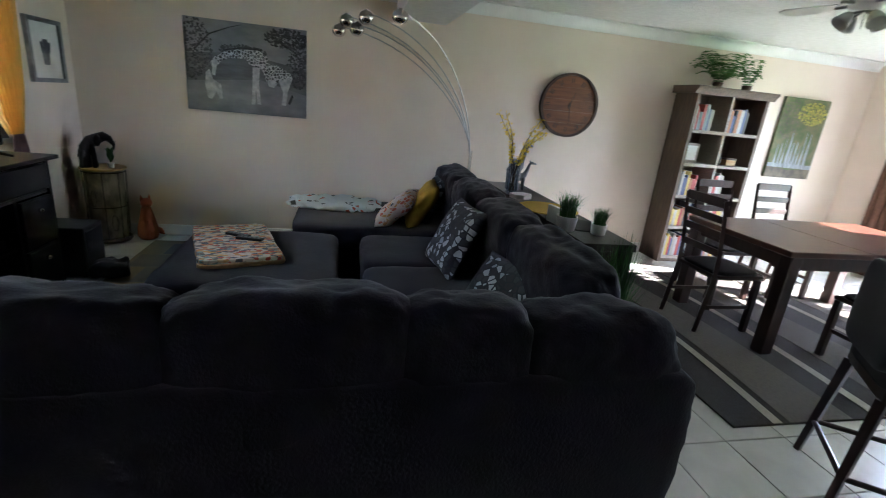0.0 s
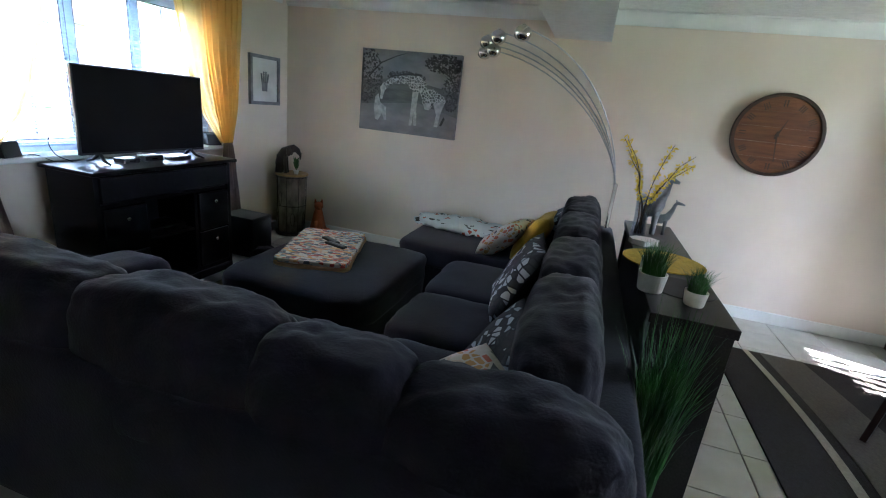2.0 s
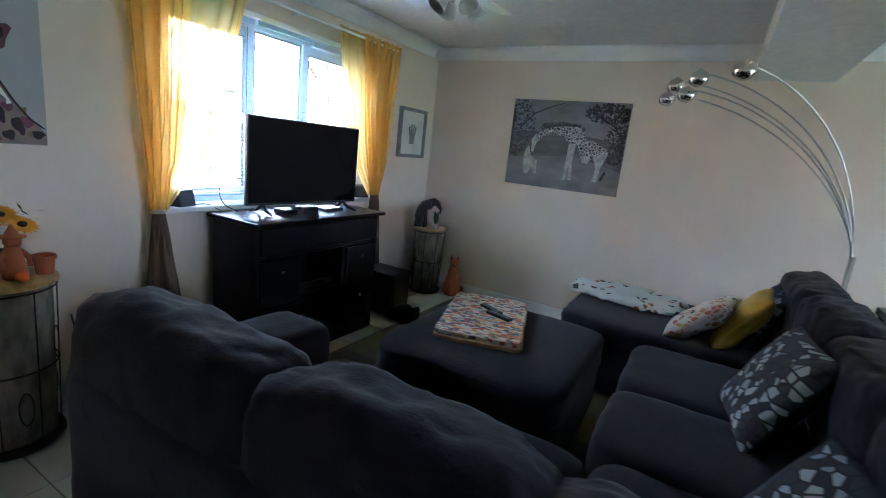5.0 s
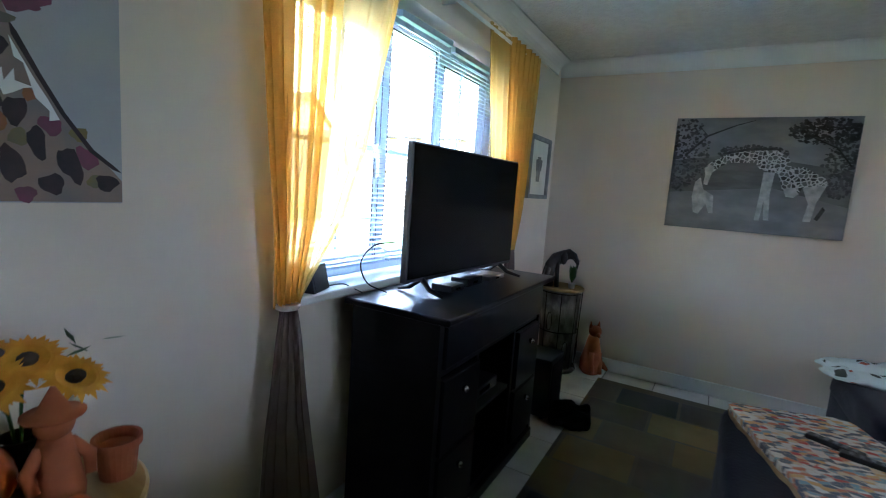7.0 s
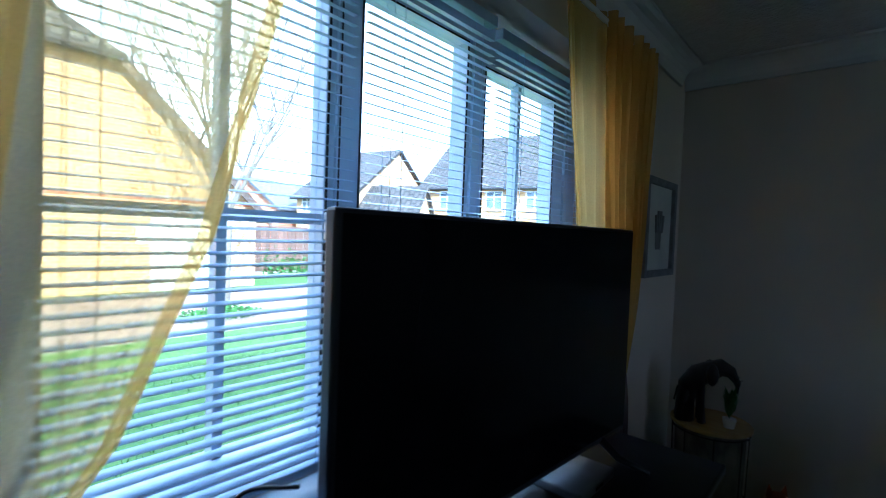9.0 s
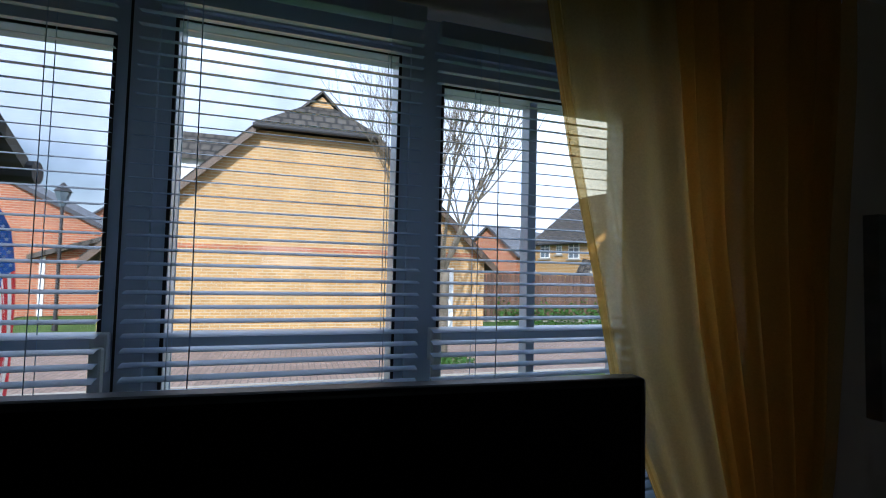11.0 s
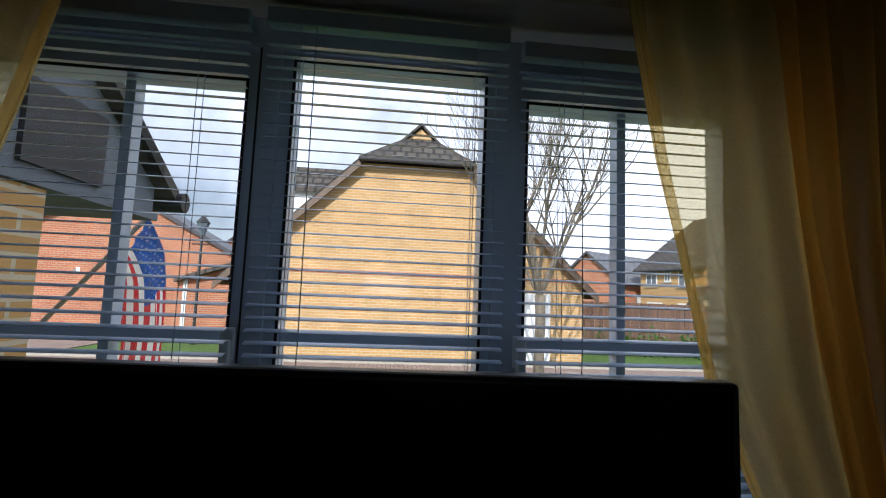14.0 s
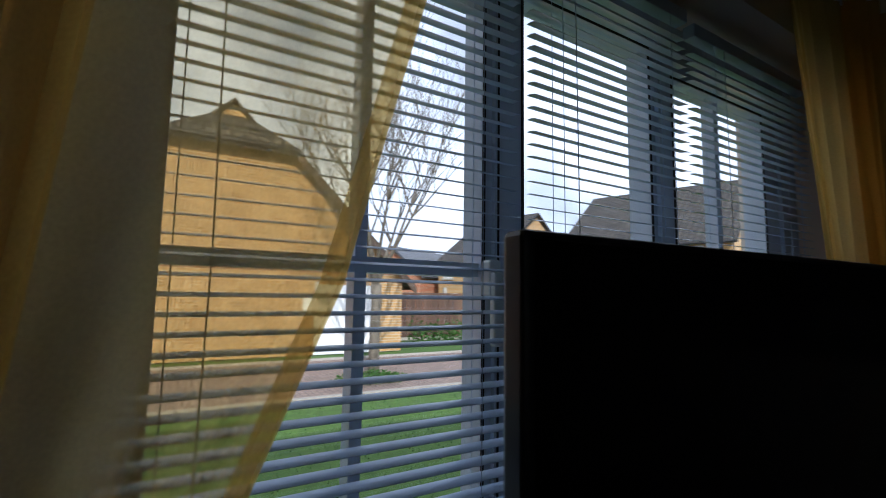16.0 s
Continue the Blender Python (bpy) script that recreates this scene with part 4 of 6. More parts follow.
painted("white_highlight", [(780, 361), (793, 335), (824, 274), (845, 238), (866, 195), (846, 190), (847, 213), (822, 238), (803, 309), (787, 318)], 3, "sun_glint_paint")
painted("white_highlight", [(752, 274), (766, 292), (768, 264), (786, 293), (787, 268), (820, 260), (801, 254), (784, 242), (767, 233)], 3, "sun_glint_paint")
painted("white_highlight", [(782, 499), (800, 523), (809, 507), (804, 487)], 3, "sun_glint_paint")
painted("white_highlight", [(564, 474), (587, 506), (625, 504), (608, 490), (585, 469)], 2, "sun_glint_paint")
painted("white_highlight", [(682, 192), (695, 185), (720, 170), (727, 140), (716, 142), (717, 164), (695, 173)], 2, "sun_glint_paint")
SPOTS = {
    "paint_dark": ((609, 460, 33, 31, 0, 3), (718, 396, 34, 20, -0.3, 3), (749, 340, 22, 29, -0.2, 2), (832, 514, 21, 34, 0.2, 3), (750, 224, 11, 25, -0.1, 2), (785, 204, 18, 31, 0.1, 2), (822, 138, 14, 39, -0.1, 2), (775, 86, 19, 40, -0.1, 2), (726, 119, 14, 27, -0.2, 2), (885, 91, 20, 42, -0.3, 2), (962, 52, 21, 21, 0, 2), (847, 45, 21, 24, 0, 2), (632, 254, 13, 10, 0, 3), (648, 311, 15, 19, 0, 2), (689, 287, 12, 10, 0, 3), (719, 308, 18, 8, 0.2, 3), (664, 269, 7, 8, 0, 3), (617, 234, 6, 7, 0, 3), (594, 226, 6, 10, 0, 3), (639, 226, 13, 7, 0, 3), (724, 335, 6, 7, 0, 3), (703, 487, 11, 16, -0.3, 4), (723, 509, 10, 9, 0, 4), (727, 483, 6, 8, 0, 4), (701, 454, 14, 7, -0.5, 4), (720, 431, 11, 8, 0, 4), (686, 423, 6, 6, 0, 4), (685, 513, 4, 5, 0, 4), (704, 525, 4, 5, 0, 4), (667, 411, 12, 9, 0, 4)),
    "paint_rust": ((668, 313, 14, 18, 0, 2), (742, 173, 23, 31, 0, 1), (695, 252, 23, 18, 0, 2), (812, 243, 12, 14, 0, 1), (609, 409, 38, 28, 0, 2), (553, 183, 25, 22, 0, 2)),
    "paint_magenta": ((919, 111, 19, 27, -0.3, 1), (798, 20, 16, 19, 0, 1), (848, 180, 19, 22, -0.2, 1), (807, 434, 25, 11, 0, 3)),
    "paint_olive": ((789, 147, 15, 20, 0, 1), (657, 380, 38, 22, 0, 2), (767, 395, 21, 12, 0, 3), (904, 167, 16, 17, 0, 1), (934, 54, 13, 17, 0, 1), (651, 484, 22, 34, 0, 2)),
}
for mat, rows in SPOTS.items():
    for row in rows:
        blot(*row, mat)

# ---- arc lamp ----
al = thing("arc_floor_lamp", "chrome arc floor lamp with five ball shades", "floor lamp", (3.36, 4.0, 0))
part("base", lathe([(0.13, 0), (0.14, 0.006), (0.14, 0.024), (0.12, 0.03), (0.02, 0.034)], n=36), "chrome", al, smooth=True)
part("pole", rod((0, 0, 0.03), (0, 0, 1.05), 0.016), "chrome", al, smooth=True)
ENDS = [(-1.2, 0.1, 1.93), (-1.14, -0.1, 1.985), (-1.0, -0.36, 1.99), (-0.78, -0.66, 1.98), (-1.06, -0.2, 1.92)]
for k, (ex, ey, ez) in enumerate(ENDS):
    q0, q1, q2, q3 = Vector((0.008 * math.cos(k * 1.25), 0.008 * math.sin(k * 1.25), 1.0)), Vector((ex * 0.05, ey * 0.05, ez - 0.56)), Vector((ex * 0.42, ey * 0.42, ez - 0.04)), Vector((ex, ey, ez + 0.03))
    pts = [q0 * (1 - s) ** 3 + q1 * 3 * s * (1 - s) ** 2 + q2 * 3 * s * s * (1 - s) + q3 * s ** 3 for s in (i / 18 for i in range(19))]
    arm = part("arm", tube(pts, 0.005, 8), "steel", al, smooth=True)
    e = pts[-1]
    sh = part("shade", ball((e[0], e[1], e[2] - 0.035), 0.056, 3, (1, 1, 0.9)), "chrome", al, "mirror chrome ball shade", smooth=True)
    part("socket", rod((e[0], e[1], e[2] - 0.005), (e[0], e[1], e[2] + 0.02), 0.012), "chrome", sh)

# ---- console behind the sofa ----
ct = thing("console_table", "dark espresso wooden console table behind the sofa", "console table", (3.61, 2.83, 0))
part("top", box(-0.15, 0.16, -0.9, 0.9, 0.79, 0.83, 0.004), "espresso_wood", ct)
part("side_panel", box(-0.14, 0.15, -0.89, -0.85, 0, 0.79, 0.003), "espresso_wood", ct)
part("side_panel", box(-0.14, 0.15, 0.85, 0.89, 0, 0.79, 0.003), "espresso_wood", ct)
part("back_panel", box(-0.12, -0.1, -0.85, 0.85, 0.02, 0.79), "espresso_wood", ct)
part("shelf", box(-0.1, 0.14, -0.85, 0.85, 0.38, 0.4), "espresso_wood", ct)
CT = 0.83
vs = thing("glass_vase", "clear smoked glass vase with yellow forsythia twigs", "vase", (3.5, 3.2, CT))
part("glass", lathe([(0.035, 0), (0.045, 0.02), (0.04, 0.12), (0.05, 0.27), (0.046, 0.27), (0.036, 0.12), (0.038, 0.03), (0.02, 0.012)], n=24), "vase_glass", vs, smooth=True)
rnd = random.Random(5)
for k in range(7):
    a, le = rnd.uniform(0, 6.28), rnd.uniform(0.14, 0.3)
    pts = [(0.02 * math.cos(a), 0.02 * math.sin(a), 0.03)]
    for i in range(1, 7):
        s = i / 6
        pts.append((le * s * s * math.cos(a) + rnd.uniform(-0.012, 0.012), le * s * s * math.sin(a) + rnd.uniform(-0.012, 0.012), 0.03 + 0.56 * s - 0.06 * s * s * s * (k % 3)))
    tw = part("twig", tube(pts, [0.004, 0.0035, 0.003, 0.003, 0.0025, 0.002, 0.0012], 5), "twig", vs)
    bm = bmesh.new()
    for i in range(36):
        s = rnd.uniform(2.2, 6)
        q = Vector(pts[int(min(s, 5))]).lerp(Vector(pts[int(min(s, 5)) + 1]), s - int(min(s, 5)))
        for _ in range(2):
            d = Vector((rnd.uniform(-1, 1), rnd.uniform(-1, 1), rnd.uniform(-1, 1))).normalized()
            u = d.orthogonal().normalized() * 0.006
            q2 = q + d * 0.004
            bm.faces.new([bm.verts.new(q2), bm.verts.new(q2 + d * 0.015 + u), bm.verts.new(q2 + d * 0.026), bm.verts.new(q2 + d * 0.015 - u)])
    part("blossom", bm, "flower_yellow", tw, "small yellow blossoms")


def giraffe_statue(h):
    bm = tube([(0, -0.07, h * 0.34), (0, -0.02, h * 0.42), (0, 0.015, h * 0.52), (0, 0.035, h * 0.72), (0, 0.045, h * 0.9), (0, 0.06, h * 0.95), (0, 0.1, h * 0.92)], [h * 0.09, h * 0.14, h * 0.1, h * 0.06, h * 0.045, h * 0.05, h * 0.024], 12)
    for x, y in ((-0.024, -0.06), (0.024, -0.06), (-0.024, 0.01), (0.024, 0.01)):
        tube([(x, y, 0), (x, y, h * 0.2), (x * 0.7, y, h * 0.4)], [h * 0.045, h * 0.042, h * 0.06], 8, bm)
    for x in (-0.012, 0.012):
        tube([(x, 0.05, h * 0.95), (x, 0.045, h * 1.02)], 0.004, 6, bm)
    return bm


solo("giraffe_statue", giraffe_statue(0.38), "stone_grey", "grey stone statue of a standing giraffe on the console", "statue", (3.6, 3.4, CT), -100, True, "giraffe statues")
solo("giraffe_statue", giraffe_statue(0.23), "stone_grey", "small grey stone statue of a young giraffe", "statue", (3.67, 3.44, CT), -100, True, "giraffe statues")
solo("trinket_dish", prism([(0.09 * math.cos(a), 0.07 * math.sin(a)) for a in (2 * math.pi * k / 7 for k in range(7))], "z", 0, 0.03), "white_ceramic", "pale stone dish beside the vase", "dish", (3.53, 3.06, CT), 15)
solo("placemat", lathe([(0.2, 0), (0.205, 0.002), (0.205, 0.006), (0.2, 0.008)], n=48), "placemat", "round woven mustard placemat on the console", "placemat", (3.6, 2.72, CT))
solo("coaster", lathe([(0.14, 0), (0.145, 0.003), (0.14, 0.006)], n=40), "dark_board", "round black placemat on the console", "placemat", (3.62, 2.3, CT))


def grass_pot(label, at, potr, poth, n, h, spread, seed, bend=1.0):
    g = thing("potted_grass", label, "plant", at, group="artificial grasses")
    part("pot", lathe([(potr * 0.8, 0), (potr * 0.86, 0.004), (potr, poth), (potr * 0.92, poth), (potr * 0.86, poth * 0.8)], n=28), "white_ceramic", g, smooth=False)
    r2 = random.Random(seed)
    bm = bmesh.new()
    for _ in range(n):
        a, a2 = r2.uniform(0, 6.28), r2.uniform(0, 6.28)
        rr = potr * 0.75 * r2.random() ** 0.5
        x, y = rr * math.cos(a2), rr * math.sin(a2)
        hh, sp, w = h * r2.uniform(0.65, 1), spread * r2.uniform(0.2, 1), r2.uniform(0.0016, 0.003) * (1.7 if h > 0.5 else 1)
        prev = None
        sx, sy = -math.sin(a) * w, math.cos(a) * w
        for i in range(5):
            s = i / 4
            d = sp * s ** 1.8 * bend
            p = Vector((x + d * math.cos(a), y + d * math.sin(a), poth * 0.8 + hh * (s - 0.18 * s * s * d / max(spread, 0.01))))
            t = 1 - s * 0.9
            cur = (bm.verts.new(p + Vector((sx * t, sy * t, 0))), bm.verts.new(p - Vector((sx * t, sy * t, 0))))
            if prev:
                bm.faces.new((prev[0], prev[1], cur[1], cur[0]))
            prev = cur
    part("blades", bm, "grass_blade", g, "fine green plastic blades")
    return g


grass_pot("short green grass in a white pot on the console", (3.48, 2.2, CT), 0.06, 0.08, 320, 0.17, 0.1, 1)
grass_pot("small green grass in a pale pot on the console", (3.64, 2.12, CT), 0.045, 0.06, 200, 0.12, 0.08, 2)
grass_pot("tall green grass in a pot on the floor behind the sofa", (3.51, 1.68, 0), 0.08, 0.2, 380, 0.86, 0.15, 3)
tb = thing("photo_block", "white photo block leaning on the console", "photo frame", (3.47, 2.34, CT), 10)
part("block", box(-0.012, 0.012, -0.06, 0.06, 0, 0.1, 0.002), "white_gloss", tb)
part("print", box(0.0125, 0.0135, -0.05, 0.05, 0.01, 0.09), "paper", tb)

# ---- wall clock ----
ck = thing("wall_clock", "large round rustic wooden wall clock with dark rim", "clock", (4.47, 4.497, 1.54))
R = 0.315


def disc(r0, r1, y0, y1, n=64, bm=None):
    bm = bm or bmesh.new()
    for k in range(n):
        a, c = 2 * math.pi * k / n, 2 * math.pi * (k + 1) / n
        pts = [(r * math.cos(t), y, r * math.sin(t)) for y in (y0, y1) for r, t in ((r0, a), (r1, a), (r1, c), (r0, c))]
        v = [bm.verts.new(p) for p in pts]
        for f in ((0, 1, 2, 3), (7, 6, 5, 4), (1, 5, 6, 2), (0, 3, 7, 4)):
            bm.faces.new([v[i] for i in f])
    bmesh.ops.remove_doubles(bm, verts=bm.verts, dist=1e-5)
    return bm


for i in range(5):
    z0, z1 = -0.29 + i * 0.116, -0.29 + (i + 1) * 0.116 - 0.001
    n = 12
    poly = [(math.sqrt(max(0.295 ** 2 - z * z, 1e-6)), z) for z in (z0 + (z1 - z0) * k / n for k in range(n + 1))]
    poly += [(-x, z) for x, z in reversed(poly)]
    part("plank", prism(poly, "y", -0.03, -0.005), "clock_wood", ck)
part("rim", disc(0.29, R, -0.045, 0), "clock_rim", ck)
for k in range(12):
    a = math.pi / 2 - 2 * math.pi * k / 12
    bm = bmesh.new()
    for off in ((-0.016, 0, 0.016) if k % 3 else (-0.01, 0.01)):
        c, s = math.cos(a), math.sin(a)
        pts = [(r * c - (off + o) * s, r * s + (off + o) * c) for r, o in ((0.215, -0.004), (0.265, -0.004), (0.265, 0.004), (0.215, 0.004))]
        prism(pts, "y", -0.033, -0.0305, bm)
    part("numeral", bm, "clock_rim", ck)
for ang, le, w in ((20, 0.13, 0.008), (172, 0.2, 0.006)):
    a = radians(90 - ang)
    c, s = math.cos(a), math.sin(a)
    part("pointer", prism([(-0.03 * c - w * s, -0.03 * s + w * c), (-0.03 * c + w * s, -0.03 * s - w * c), (le * c + 0.002 * s, le * s - 0.002 * c), (le * c - 0.002 * s, le * s + 0.002 * c)], "y", -0.04, -0.037), "clock_rim", ck)
part("hub", rod((0, -0.042, 0), (0, -0.03, 0), 0.014), "clock_rim", ck)

# ---- corner figures ----
def merge(bm, other):
    me = bpy.data.meshes.new("tmp")
    other.to_mesh(me)
    other.free()
    bm.from_mesh(me)
    bpy.data.meshes.remove(me)
    return bm


def elephant():
    bm = tube([(0, -0.085, 0.0), (0, -0.085, 0.07), (0, -0.075, 0.13), (0, -0.035, 0.18), (0, 0.03, 0.205), (0, 0.085, 0.225), (0, 0.135, 0.21), (0, 0.165, 0.165), (0, 0.162, 0.13)], [0.05, 0.048, 0.054, 0.05, 0.042, 0.036, 0.025, 0.015, 0.009], 14)
    for x in (-0.028, 0.028):
        tube([(x, -0.11, 0), (x, -0.105, 0.06), (x, -0.09, 0.13)], [0.026, 0.022, 0.03], 8, bm)
        tube([(x, -0.005, 0), (x, -0.01, 0.08), (x * 0.8, -0.02, 0.17)], [0.022, 0.017, 0.026], 8, bm)
    for x in (-1, 1):
        merge(bm, ball((x * 0.044, 0.035, 0.2), 0.042, 2, (0.25, 0.75, 1.1)))
        tube([(x * 0.02, 0.11, 0.2), (x * 0.03, 0.15, 0.175), (x * 0.026, 0.18, 0.19)], [0.006, 0.005, 0.002], 6, bm)
    tube([(0, -0.125, 0.13), (0, -0.14, 0.07)], 0.005, 6, bm)
    return bm


eb = elephant()
eb.transform(Matrix.Diagonal((1.0, 0.82, 1.12, 1)))
solo("elephant_statue", eb, "dark_bronze", "dark bronze elephant statue on the corner drum table", "statue", (0.22, 4.2, 0.66), -70, True)
sp = thing("small_plant", "tiny green plant in a white pot on the drum table", "plant", (0.33, 4.2, 0.66))
part("pot", lathe([(0.02, 0), (0.028, 0.04), (0.024, 0.04), (0.02, 0.03)], n=16), "white_ceramic", sp)
bm = bmesh.new()
for k in range(26):
    a = k * 2.4
    p = Vector((0, 0, 0.035 + 0.003 * k))
    q = p + Vector((math.cos(a) * 0.035, math.sin(a) * 0.035, 0.075))
    u = Vector((-math.sin(a), math.cos(a), 0)) * 0.012
    bm.faces.new([bm.verts.new(p), bm.verts.new(p.lerp(q, 0.5) + u), bm.verts.new(q), bm.verts.new(p.lerp(q, 0.5) - u)])
part("leaf_rosette", bm, "leaf", sp)


def fox():
    bm = lathe([(0.06, 0), (0.085, 0.03), (0.085, 0.1), (0.06, 0.2), (0.045, 0.27), (0.035, 0.3)], n=20)
    merge(bm, ball((0.012, 0, 0.335), 0.05, 3, (1, 0.95, 0.9)))
    tube([(0.04, 0, 0.325), (0.085, 0, 0.31)], [0.024, 0.008], 8, bm)
    for y in (-0.03, 0.03):
        tube([(0, y, 0.36), (0, y * 1.2, 0.41)], [0.018, 0.002], 6, bm)
        tube([(0.05, y, 0.18), (0.08, y, 0.02)], [0.02, 0.02], 8, bm)
    tube([(-0.06, 0, 0.04), (-0.08, 0.06, 0.05), (-0.03, 0.11, 0.05), (0.05, 0.11, 0.04)], [0.03, 0.035, 0.03, 0.01], 8, bm)
    return bm


solo("fox_statue", fox(), "terracotta", "terracotta coloured sitting fox statue on the floor", "statue", (0.5, 4.36, 0), -50, True)

# ---- autumn things on the larger drum table ----
DT = 0.735
pk = thing("pumpkin", "round orange pumpkin on the drum table", "pumpkin", (0.18, 0.98, DT))
bm = bmesh.new()
n, mrow = 48, 14
gridv = []
for i in range(mrow + 1):
    v = math.pi * i / mrow
    row = []
    for k in range(n):
        a = 2 * math.pi * k / n
        rr = 0.085 * math.sin(v) * (1 - 0.09 * (0.5 + 0.5 * math.cos(9 * a)) ** 3) + 0.004
        row.append(bm.verts.new((rr * math.cos(a), rr * math.sin(a), 0.062 - 0.062 * math.cos(v) * (1 - 0.25 * math.sin(v) ** 0.5 * 0))))
    gridv.append(row)
for a, c in zip(gridv, gridv[1:]):
    for k in range(n):
        bm.faces.new((a[k], a[(k + 1) % n], c[(k + 1) % n], c[k]))
part("flesh", bm, "pumpkin_orange", pk, smooth=True)
part("stalk", tube([(0, 0, 0.118), (0.004, 0, 0.135), (0.014, 0.004, 0.145)], [0.01, 0.007, 0.008], 7), "twig", pk)
sc = bmesh.new()
lathe([(0.04, 0), (0.042, 0.03), (0.03, 0.1), (0.022, 0.13)], n=16, bm=sc)
merge(sc, ball((0, 0, 0.15), 0.03, 2))
for y in (-1, 1):
    tube([(0, y * 0.02, 0.11), (0.015, y * 0.045, 0.08), (0.03, y * 0.04, 0.05)], [0.012, 0.012, 0.009], 7, sc)
lathe([(0.045, 0.165), (0.046, 0.169), (0.026, 0.172), (0.004, 0.215)], n=18, bm=sc)
solo("harvest_doll", sc, "terracotta", "small orange harvest doll with pointed hat on the drum table", "doll", (0.25, 1.1, DT), 0, True)
solo("small_gourd", ball((0, 0, 0.022), 0.024, 2, (1, 1, 0.9)), "pumpkin_orange", "tiny orange gourd beside the harvest doll", "gourd", (0.32, 1.1, DT), 0, True)
solo("plant_pot", lathe([(0.03, 0), (0.036, 0.06), (0.042, 0.062), (0.042, 0.078), (0.036, 0.078), (0.032, 0.06)], n=24), "terracotta", "small empty terracotta pot on the drum table", "pot", (0.24, 1.2, DT), 0)
sf = thing("sunflower_bunch", "bunch of artificial sunflowers behind the harvest doll", "flowers", (0.13, 1.09, DT))
part("holder", lathe([(0.03, 0), (0.035, 0.09), (0.03, 0.09), (0.026, 0.02)], n=18), "twig", sf)
for k, (dy, dz, dx) in enumerate(((-0.045, 0.2, 0.03), (0.01, 0.225, 0.0), (0.06, 0.19, 0.05), (-0.03, 0.235, -0.03))):
    part("stem", tube([(0, 0, 0.03), (dx * 0.4, dy * 0.4, 0.14), (dx, dy, dz)], 0.003, 5), "leaf", sf)
    c = Vector((dx + 0.02, dy, dz + 0.01))
    f = Vector((0.5, 0.3 * (k - 1.5), 0.8)).normalized()
    u = f.orthogonal().normalized()
    w = f.cross(u)
    bm = bmesh.new()
    for ring in range(2):
        for q in range(15):
            a = 2 * math.pi * (q + ring * 0.5) / 15
            d, s = u * math.cos(a) + w * math.sin(a), -u * math.sin(a) + w * math.cos(a)
            le = 0.062 - 0.01 * ring
            p0, p1, p2 = c + d * 0.012, c + d * le * 0.6 + f * 0.008, c + d * le + f * (0.001 + 0.006 * ring)
            bm.faces.new([bm.verts.new(p0 - s * 0.004), bm.verts.new(p1 - s * 0.009), bm.verts.new(p2), bm.verts.new(p1 + s * 0.009), bm.verts.new(p0 + s * 0.004)])
    hd = part("petals", bm, "petal", sf, "golden ray petals")
    part("seed_disc", ball(c + f * 0.006, 0.017, 2, (0.8, 1, 0.8)), "twig", hd, "brown seed centre")
for k in range(4):
    p = Vector((0.03, 0.06 + 0.02 * k, 0.23 + 0.02 * (k % 2)))
    bm = bmesh.new()
    d = Vector((0.1, math.cos(k * 2.0), math.sin(k * 1.3) * 0.5 + 0.3)).normalized() * 0.045
    u = Vector((1, 0, 0.2)) * 0.014
    bm.faces.new([bm.verts.new(p), bm.verts.new(p + d * 0.5 + u), bm.verts.new(p + d), bm.verts.new(p + d * 0.5 - u)])
    part("leaf", bm, "leaf", sf)
bk = thing("wicker_basket", "round orange wicker basket on the floor behind the sofa", "basket", (0.42, 1.5, 0))
part("bowl", lathe([(0.13, 0), (0.17, 0.05), (0.2, 0.26), (0.2, 0.31), (0.185, 0.31), (0.18, 0.26), (0.14, 0.05)], n=32), "orange_weave", bk, smooth=True)
part("blanket", soft((0, 0, 0.32), (0.33, 0.33, 0.22), 14, 2.6, 0.2, 9), "orange_weave", bk, "knitted orange blanket", smooth=True)
solo("lamp_flex", tube(bend([(0.03, 1.36, 0.45), (0.05, 1.38, 0.25), (0.09, 1.35, 0.08), (0.14, 1.4, 0.006), (0.25, 1.42, 0.006)]), 0.004, 6), "black_plastic", "black flex hanging beside the drum table to the floor", "cable", smooth=True)


